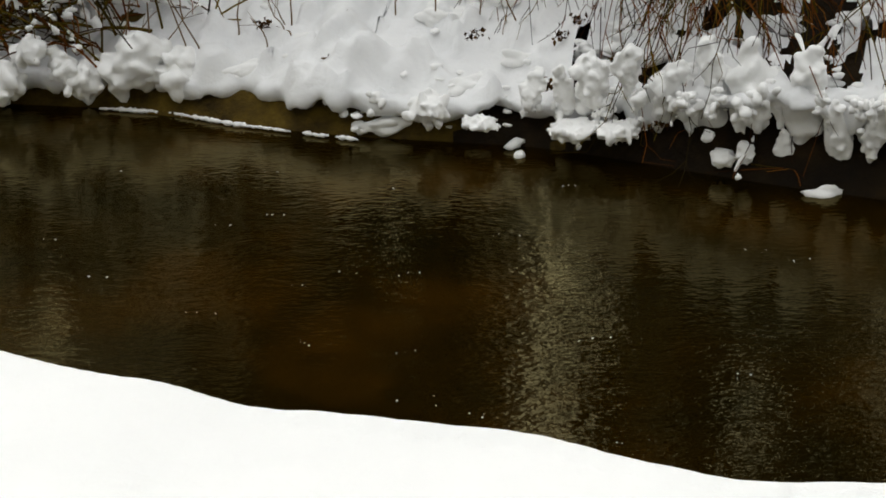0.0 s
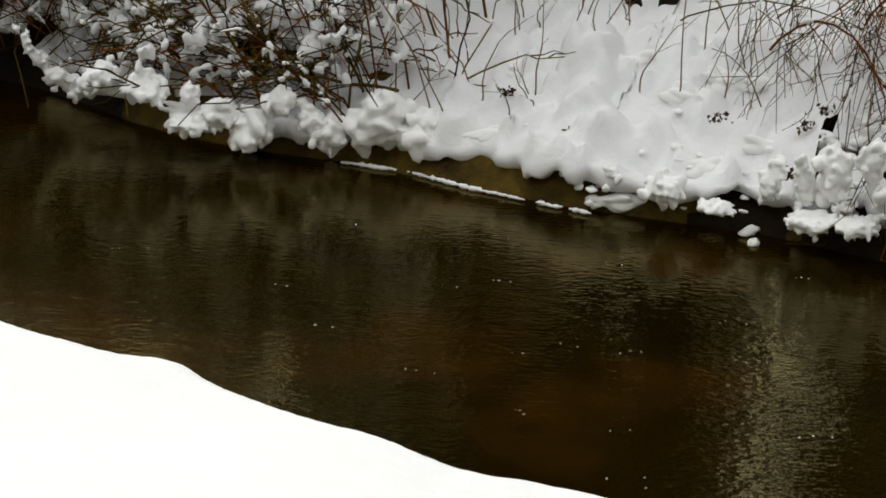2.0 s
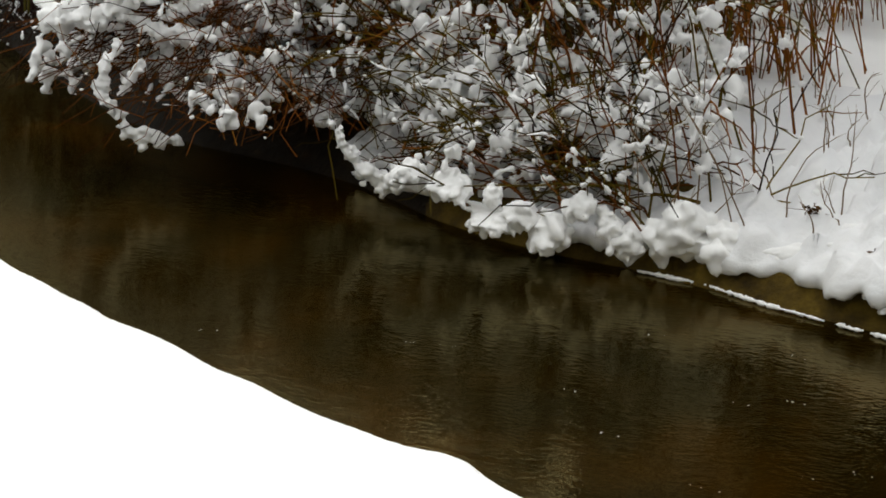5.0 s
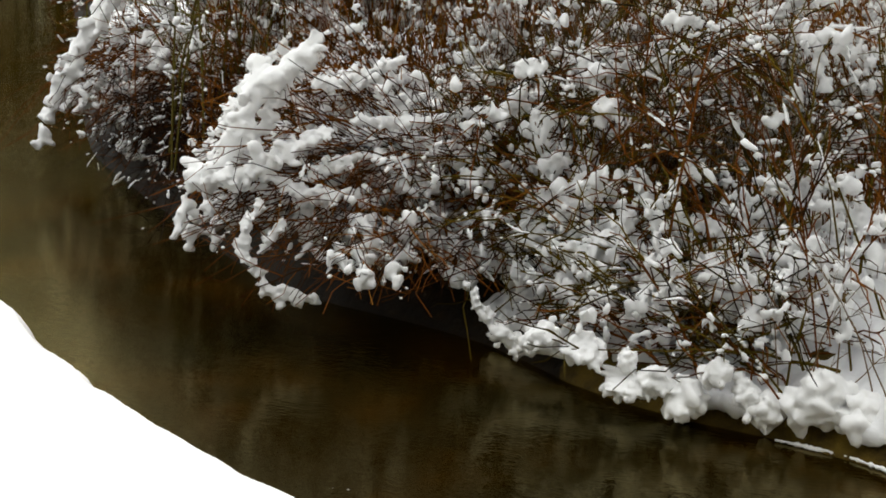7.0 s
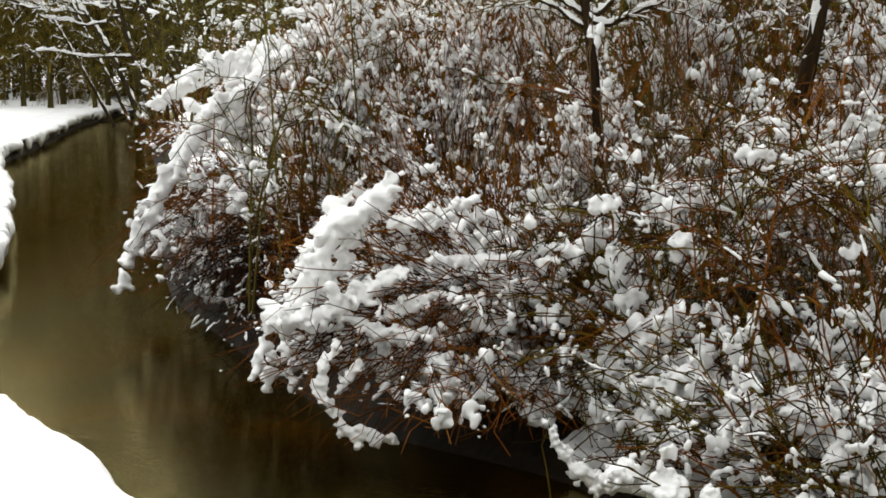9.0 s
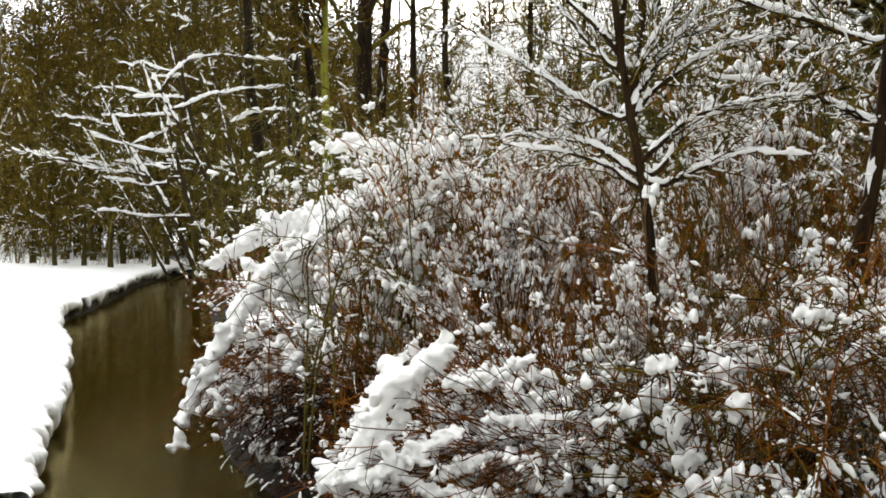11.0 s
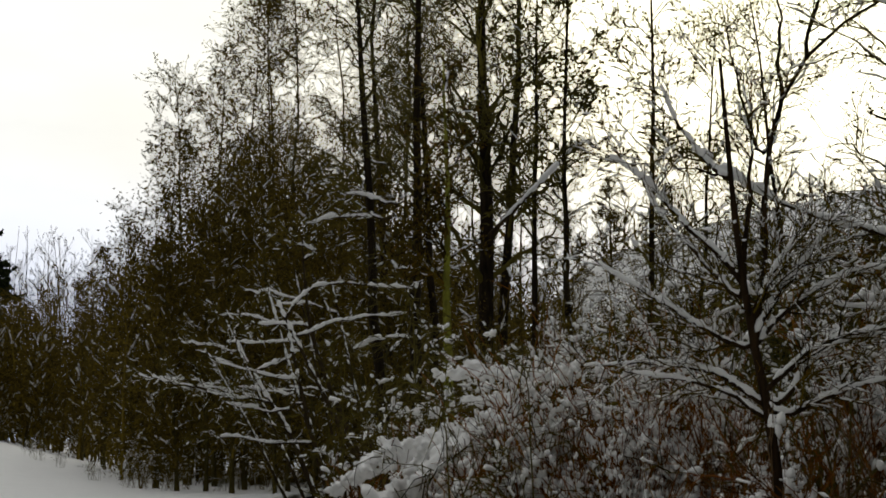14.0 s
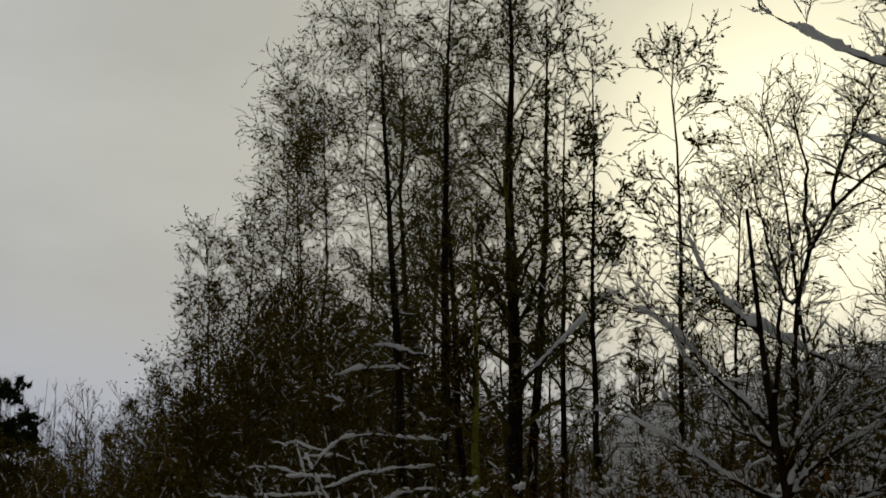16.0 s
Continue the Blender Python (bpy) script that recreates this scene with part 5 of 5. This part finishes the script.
def snow_heap(seed, az, el, d, wide, high, top=0.45, foot=0.0, deep=1.0, label="mound of snow heaped on bent weeds"):
    """A heap of snow with a frilled foot; top and foot say how far it narrows upwards and downwards."""
    rng = np.random.default_rng(seed)
    v, f = ICO[4]
    turn = np.arctan2(v[:, 1], v[:, 0])
    frill = sum(np.cos(n * turn + rng.uniform(0, 6.28)) * a for n, a in ((3, 0.5), (5, 0.6), (8, 0.5)))
    lobes = unit(rng.normal(size=(30, 3)))
    shape = 0.86 + (rng.uniform(0.05, 0.34, (30, 1)) * np.exp((lobes @ v.T - 1) / rng.uniform(0.012, 0.06, (30, 1)))).max(0)
    up, down = np.maximum(v[:, 2], 0), np.maximum(-v[:, 2], 0)
    girth = shape * (1 - top * up) * (1 - foot * down) * (1 + 0.14 * frill * (0.3 + down))
    z = np.where(v[:, 2] > 0, v[:, 2] * shape, v[:, 2] * shape * (0.75 + 0.3 * np.maximum(frill, -0.6)))
    lean = rng.uniform(-0.15, 0.15, 2)
    q = np.stack([v[:, 0] * girth * wide / 2 + lean[0] * z * high, v[:, 1] * girth * min(wide, 0.22) * deep / 2 + lean[1] * z * high, z * high / 2], 1)
    pick = rng.integers(0, len(q), 40)
    clots = blobs(rng, q[pick] * 0.92, min(wide, high) * rng.uniform(0.09, 0.24, 40), 2, 1.0, 0.2)
    tip = q[rng.choice(np.flatnonzero(v[:, 2] < -0.3), 22)] * np.array([1.0, 1.0, 1.1])
    ob = fused(part("snow_mound", [(q * 0.9, f), clots, blobs(rng, tip, min(wide, high) * rng.uniform(0.07, 0.15, 22), 2, 1.3, 0.2)], SNOW), max(0.006, min(wide, high) * 0.05))
    ob.location = polar(az, el, d)
    ob.rotation_euler = (0, 0, radians(az))
    tagged(ob, label, "snow lump", "snow lumps on the bank")


for n, (az, el, wide, high, top) in enumerate([(11.05, -16.75, 0.29, 0.32, 0.62), (12.7, -17.15, 0.16, 0.17, 0.5), (13.55, -16.65, 0.12, 0.18, 0.6), (15.7, -17.0, 0.19, 0.19, 0.3), (17.6, -16.65, 0.30, 0.11, 0.2), (16.6, -16.4, 0.16, 0.14, 0.4),
                                               (17.8, -15.7, 0.09, 0.10, 0.1), (9.4, -17.0, 0.26, 0.17, 0.5), (7.6, -17.3, 0.30, 0.11, 0.3), (19.4, -15.4, 0.22, 0.16, 0.4), (20.9, -15.0, 0.2, 0.13, 0.3), (14.6, -16.0, 0.14, 0.14, 0.4)]):
    snow_heap(460 + n, az, el, 6.95 - 0.02 * max(0, 11 - az) + 0.06 * max(0, az - 16), wide, high, top)
for n, (az, high_el, low_el, wide, foot) in enumerate([(-4.6, -17.4, -19.2, 0.13, 0.4), (-5.6, -16.8, -18.7, 0.20, 0.4), (-6.9, -16.5, -18.3, 0.16, 0.5), (-8.4, -17.0, -19.4, 0.17, 0.6), (-7.3, -18.1, -19.0, 0.08, 0.3), (-9.3, -18.4, -19.7, 0.09, 0.5), (-10.0, -16.4, -18.6, 0.17, 0.5),
                                                       (-11.5, -16.6, -19.7, 0.25, 0.4), (-12.7, -19.3, -21.0, 0.10, 0.5), (-13.4, -16.5, -18.7, 0.21, 0.5), (-14.6, -18.0, -21.1, 0.17, 0.45), (-15.9, -18.4, -20.2, 0.15, 0.4), (-16.8, -17.0, -20.0, 0.2, 0.4), (-3.4, -17.6, -18.9, 0.14, 0.5), (-12.3, -17.6, -19.2, 0.12, 0.6)]):
    d = 6.30 + 0.025 * az
    snow_heap(480 + n, az, (high_el + low_el) / 2, d, wide * 0.72, d * math.tan(radians(low_el - high_el)) * -1.2, 0.15, foot + 0.15, 0.8, "lobe of snow drooping over the dark bank")
for n, (az, el, wide, high) in enumerate([(-5.0, -19.6, 0.22, 0.09), (-6.6, -19.6, 0.20, 0.08), (-10.5, -20.4, 0.10, 0.07), (-11.3, -20.2, 0.07, 0.09), (-15.1, -21.9, 0.07, 0.06), (-9.9, -19.7, 0.05, 0.05), (-1.5, -19.35, 0.17, 0.06), (0.4, -18.8, 0.18, 0.12), (-2.98, -20.5, 0.05, 0.04)]):
    snow_heap(500 + n, az, el, 6.2 + 0.02 * az, wide, high, 0.1, 0.2, 1.0, "chunk of snow caught low on the dark bank")


def ice_edge():
    rng = np.random.default_rng(7)
    root = thing("ice_edge", -0.9, 6.55, 0.0, "broken white rim of ice along the water's edge", "ice")
    pts = resample([(-0.62, 0.27, 0.01), (-0.3, 0.2, 0.01), (0.0, 0.03, 0.01), (0.3, -0.10, 0.01), (0.6, -0.22, 0.01)], 120)[0]
    pts[:, 1] += rng.normal(size=120) * 0.004
    for a, b in ((2, 28), (30, 88), (92, 104), (106, 116)):
        n = b - a
        r = 0.011 * rng.uniform(0.45, 1.3, n) * np.sin(np.pi * np.linspace(0.05, 0.95, n)) ** 0.5
        v, q = tubes(pts[None, a:b], r[None], 6)
        part("ice_strip", [(v, q)], SNOW, root)


ice_edge()


def dry_stem(seed, az, d, h, lean, bend):
    rng = np.random.default_rng(seed)
    x, y, z = base_at(az, d)
    s = np.linspace(0, 1, 9)
    p = np.zeros((1, 9, 3))
    p[0, :, 0] = lean * h * s + bend * h * s ** 2.5
    p[0, :, 1] = rng.normal() * 0.1 * h * s
    p[0, :, 2] = h * s - abs(bend) * 0.6 * h * s ** 3 - 0.03
    p += np.cumsum(rng.normal(size=p.shape), axis=1) * 0.006
    r = 0.0038 * (1 - 0.6 * s)[None]
    l1, r1 = grow(rng, p, r, 3, (0.3, 1), (0.05, 0.2), 40, 0.2, 0.1, 4, 0.6, 0.0016)
    ob = part("dry_stem", [tubes(p, r, 4), tubes(l1, r1, 3)], STRAW)
    ob.location = (x, y, z + 0.08)
    tagged(ob, "thin dry weed stem sticking out of snow", "weed stem", "dry weed stems")


rng = np.random.default_rng(77)
for n, (az, d, h, lean, bend) in enumerate([(9.0, 6.95, 0.75, -0.25, -0.2), (8.4, 6.9, 0.8, -0.45, -0.1), (7.2, 7.0, 0.5, 0.1, 0.3), (5.2, 6.95, 0.5, 0.05, 0.0), (4.3, 7.2, 0.45, 0.2, 0.1), (2.9, 7.1, 0.5, -0.2, 0.3),
                                            (0.1, 6.85, 0.75, 0.02, 0.0), (-0.6, 7.2, 0.5, 0.05, 0.1), (-2.2, 7.1, 0.5, -0.3, 0.0), (-3.0, 6.75, 0.35, -0.4, -0.3), (6.0, 7.4, 0.5, -0.1, 0.2), (3.6, 7.5, 0.5, 0.3, 0.0),
                                            (11.2, 7.0, 0.7, 0.1, 0.2), (10.4, 7.2, 0.8, 0.02, 0.0), (12.3, 7.1, 0.6, -0.1, 0.1), (7.8, 7.6, 0.6, 0.0, 0.1)]):
    dry_stem(500 + n, az, d, h, lean, bend)

for n in range(44):
    az, inland = rng.uniform(-13, 11), rng.uniform(0.15, 1.5)
    d0 = 6.45 + 0.03 * max(az, 0) - (0.055 * -az if az < 0 else 0)
    dry_stem(540 + n, az, d0 + inland, rng.uniform(0.12, 0.4), rng.uniform(-0.4, 0.4), rng.uniform(-0.5, 0.5))

# snow pillows over weeds on the bank, with dead leaves showing under them
rng = np.random.default_rng(78)
for n in range(26):
    az, inland = rng.uniform(-16, 9), rng.uniform(0.05, 0.9)
    d0 = 6.45 + 0.03 * max(az, 0) - (0.055 * -az if az < 0 else 0) * 1.0
    x, y, z = base_at(az, d0 + inland)
    w = rng.uniform(0.05, 0.11)
    snow_lump(600 + n, x, y, z + 0.05, w * rng.uniform(1.0, 1.8), w * 0.6)
# Leaf tufts double as the dark, shaded holes in the snow.
for n in range(8):
    az, inland = rng.uniform(-15, 10), rng.uniform(-0.02, 0.6)
    d0 = 6.45 + 0.03 * max(az, 0) - (0.055 * -az if az < 0 else 0)
    x, y, z = base_at(az, d0 + inland)
    c = rng.normal(size=(26, 3)) * np.array([0.022, 0.02, 0.012])
    ob = part("dead_leaves", [flecks(rng, c, 0.014)], LEAF)
    ob.location = (x, y, z + 0.13)
    tagged(ob, "dark wilted leaves poking out of snow, also standing for its shaded holes", "leaves", "wilted leaves")
# crumbs of snow along the lip and over the slope, too many to count
def snow_crumbs():
    rng = np.random.default_rng(79)
    s, px, py, nx, ny = bank_frame(FAR_LINE, 1, run_at(FAR_LINE, 2.6), run_at(FAR_LINE, -3.3), 0.01)
    i = rng.choice(np.flatnonzero(px > -0.6), 140)
    off = np.abs(rng.normal(size=140)) * 0.16 - 0.01
    x, y = px[i] + nx[i] * off, py[i] + ny[i] * off
    z, _, _ = ground_height(px[i] + nx[i] * np.maximum(off, 0.13), py[i] + ny[i] * np.maximum(off, 0.13))
    z = z + np.where(off < 0.13, rng.uniform(-0.09, 0.06, 140), 0.07)
    j = np.repeat(rng.choice(np.flatnonzero(px > -0.4), 34), 7)
    drop = np.abs(rng.normal(size=238)) * 0.055
    over = np.repeat(rng.uniform(-0.02, 0.05, 34), 7) + rng.normal(size=238) * 0.014 - 0.12 * step(px[j], 0.4, 1.2)
    side = rng.normal(size=238) * 0.022
    fx, fy = px[j] + nx[j] * over - ny[j] * side, py[j] + ny[j] * over + nx[j] * side
    fz = face_height(fx, fy) + 0.10 - drop
    fingers = blobs(rng, np.stack([fx, fy, fz], -1), rng.uniform(0.012, 0.03, 238) * (1 - 2.5 * np.clip(drop, 0, 0.2)), 2, 1.0, 0.25)
    ob = new("snow_crumbs", mesh_of("snow_crumbs", [fingers, blobs(rng, np.stack([x, y, z], -1), rng.uniform(0.008, 0.03, 140), 2, 0.6, 0.25)], SNOW))
    tagged(ob, "small crumbs and clots of snow along the bank's lip", "snow", kind="stuff")


snow_crumbs()


# small flecks of foam and ice drifting on the stream
def foam_flecks():
    rng = np.random.default_rng(83)
    az = rng.uniform(-14, 34, 44)
    d = rng.uniform(3.6, 6.1 + 0.02 * np.maximum(az, 0) + 0.2 * np.maximum(az - 24, 0))
    c = np.stack([np.array((*around(a, r), 0.001)) for a, r in zip(az, d)])
    c = np.repeat(c, 3, axis=0) + rng.normal(size=(132, 3)) * np.array([0.03, 0.012, 0])
    ob = new("foam_flecks", mesh_of("foam_flecks", [blobs(rng, c, rng.uniform(0.001, 0.0045, 132) , 1, 0.3, 0.2)], SNOW))
    tagged(ob, "tiny pale flecks of foam drifting on dark water", "foam", kind="stuff")


foam_flecks()

# distant woods beyond the meadow
def far_woods(seed, n, az0, az1, d0, d1, top0, top1, label, r0, snow=0.0, leaf=0.2, leaves=2, skyline=None, slim=0.3):
    rng = np.random.default_rng(seed)
    az = np.radians(rng.uniform(az0, az1, n))
    d = rng.uniform(d0, d1, n) + (38 * step(np.degrees(az), 43.5, 46.0) if skyline else 0)
    h = d * np.tan(np.radians(rng.uniform(top0, top1, n) * (1 if skyline is None else np.interp(np.degrees(az), *skyline))))
    s = np.linspace(0, 1, 6)
    p = np.zeros((n, 6, 3))
    p[..., 0] = (-d * np.sin(az))[:, None] + np.cumsum(rng.normal(size=(n, 6)), 1) * 0.3
    p[..., 1] = (d * np.cos(az))[:, None]
    z, _, _ = ground_height(p[:, 0, 0], p[:, 0, 1])
    p[..., 2] = z[:, None] - 0.3 + h[:, None] * s
    r = r0 * (1 - 0.85 * s)[None] * np.ones((n, 1))
    size = d.mean() / 170
    l1, r1 = grow(rng, p, r, 16, (0.04, 0.98), (1.5 * size, 4.5 * size), 45, 0.4, 0.0, 4, 0.5, 0.03 * size)
    l2, r2 = grow(rng, l1, r1, 4, (0.2, 1), (0.8 * size, 2.0 * size), 40, 0.2, 0.0, 3, 0.6, 0.022 * size)
    leaf = flecks(rng, along(rng, l2, leaves) + rng.normal(size=(len(l2) * leaves, 3)) * (1.1 * size if skyline else 0), leaf * size, slim)
    ob = new("far_woods", mesh_of("far_woods", [tubes(p, r, 4), tubes(l1, r1, 3), tubes(l2[::5 if skyline else 1], r2[::5 if skyline else 1], 3), leaf, snow_on(rng, l1, r1, 0.13 * size, snow, 3, 0.8, 0.5, 1)], [EDGETWIG, SNOW], [0, 0, 0, 0, 1]))
    tagged(ob, label, "woods", kind="stuff")


far_woods(900, 90, 44.5, 56, 130, 220, 5.5, 7.6, "distant bare brown woods beyond the snowy meadow", 0.16)
SKYLINE = ([29, 31, 33, 36, 38, 40.6, 42, 43.4, 44.2, 45.2, 46.2, 47, 52], [6, 8, 9, 11, 12.5, 12.5, 11.5, 10.5, 9.0, 7.4, 6.0, 5.4, 4.6])
far_woods(901, 310, 29.5, 51, 66, 98, 0.45, 1.0, "dense dark wood behind the trees at the meadow's edge", 0.10, 0.4, 0.20, 26, SKYLINE, 0.6)
far_woods(902, 230, 8, 33, 46, 96, 0.8, 2.6, "thin bare wood on the snowy hillside", 0.07, 0.45, 0.12, 2, ([0, 90], [1, 1]))
far_woods(905, 150, 12, 30.5, 29, 44, 0.5, 1.0, "thicket of snowy young trees on the slope", 0.035, 0.45, 0.22, 9, ([12, 20, 26, 30], [10.0, 11.5, 11.5, 9.5]), 0.5)

fuse_all()
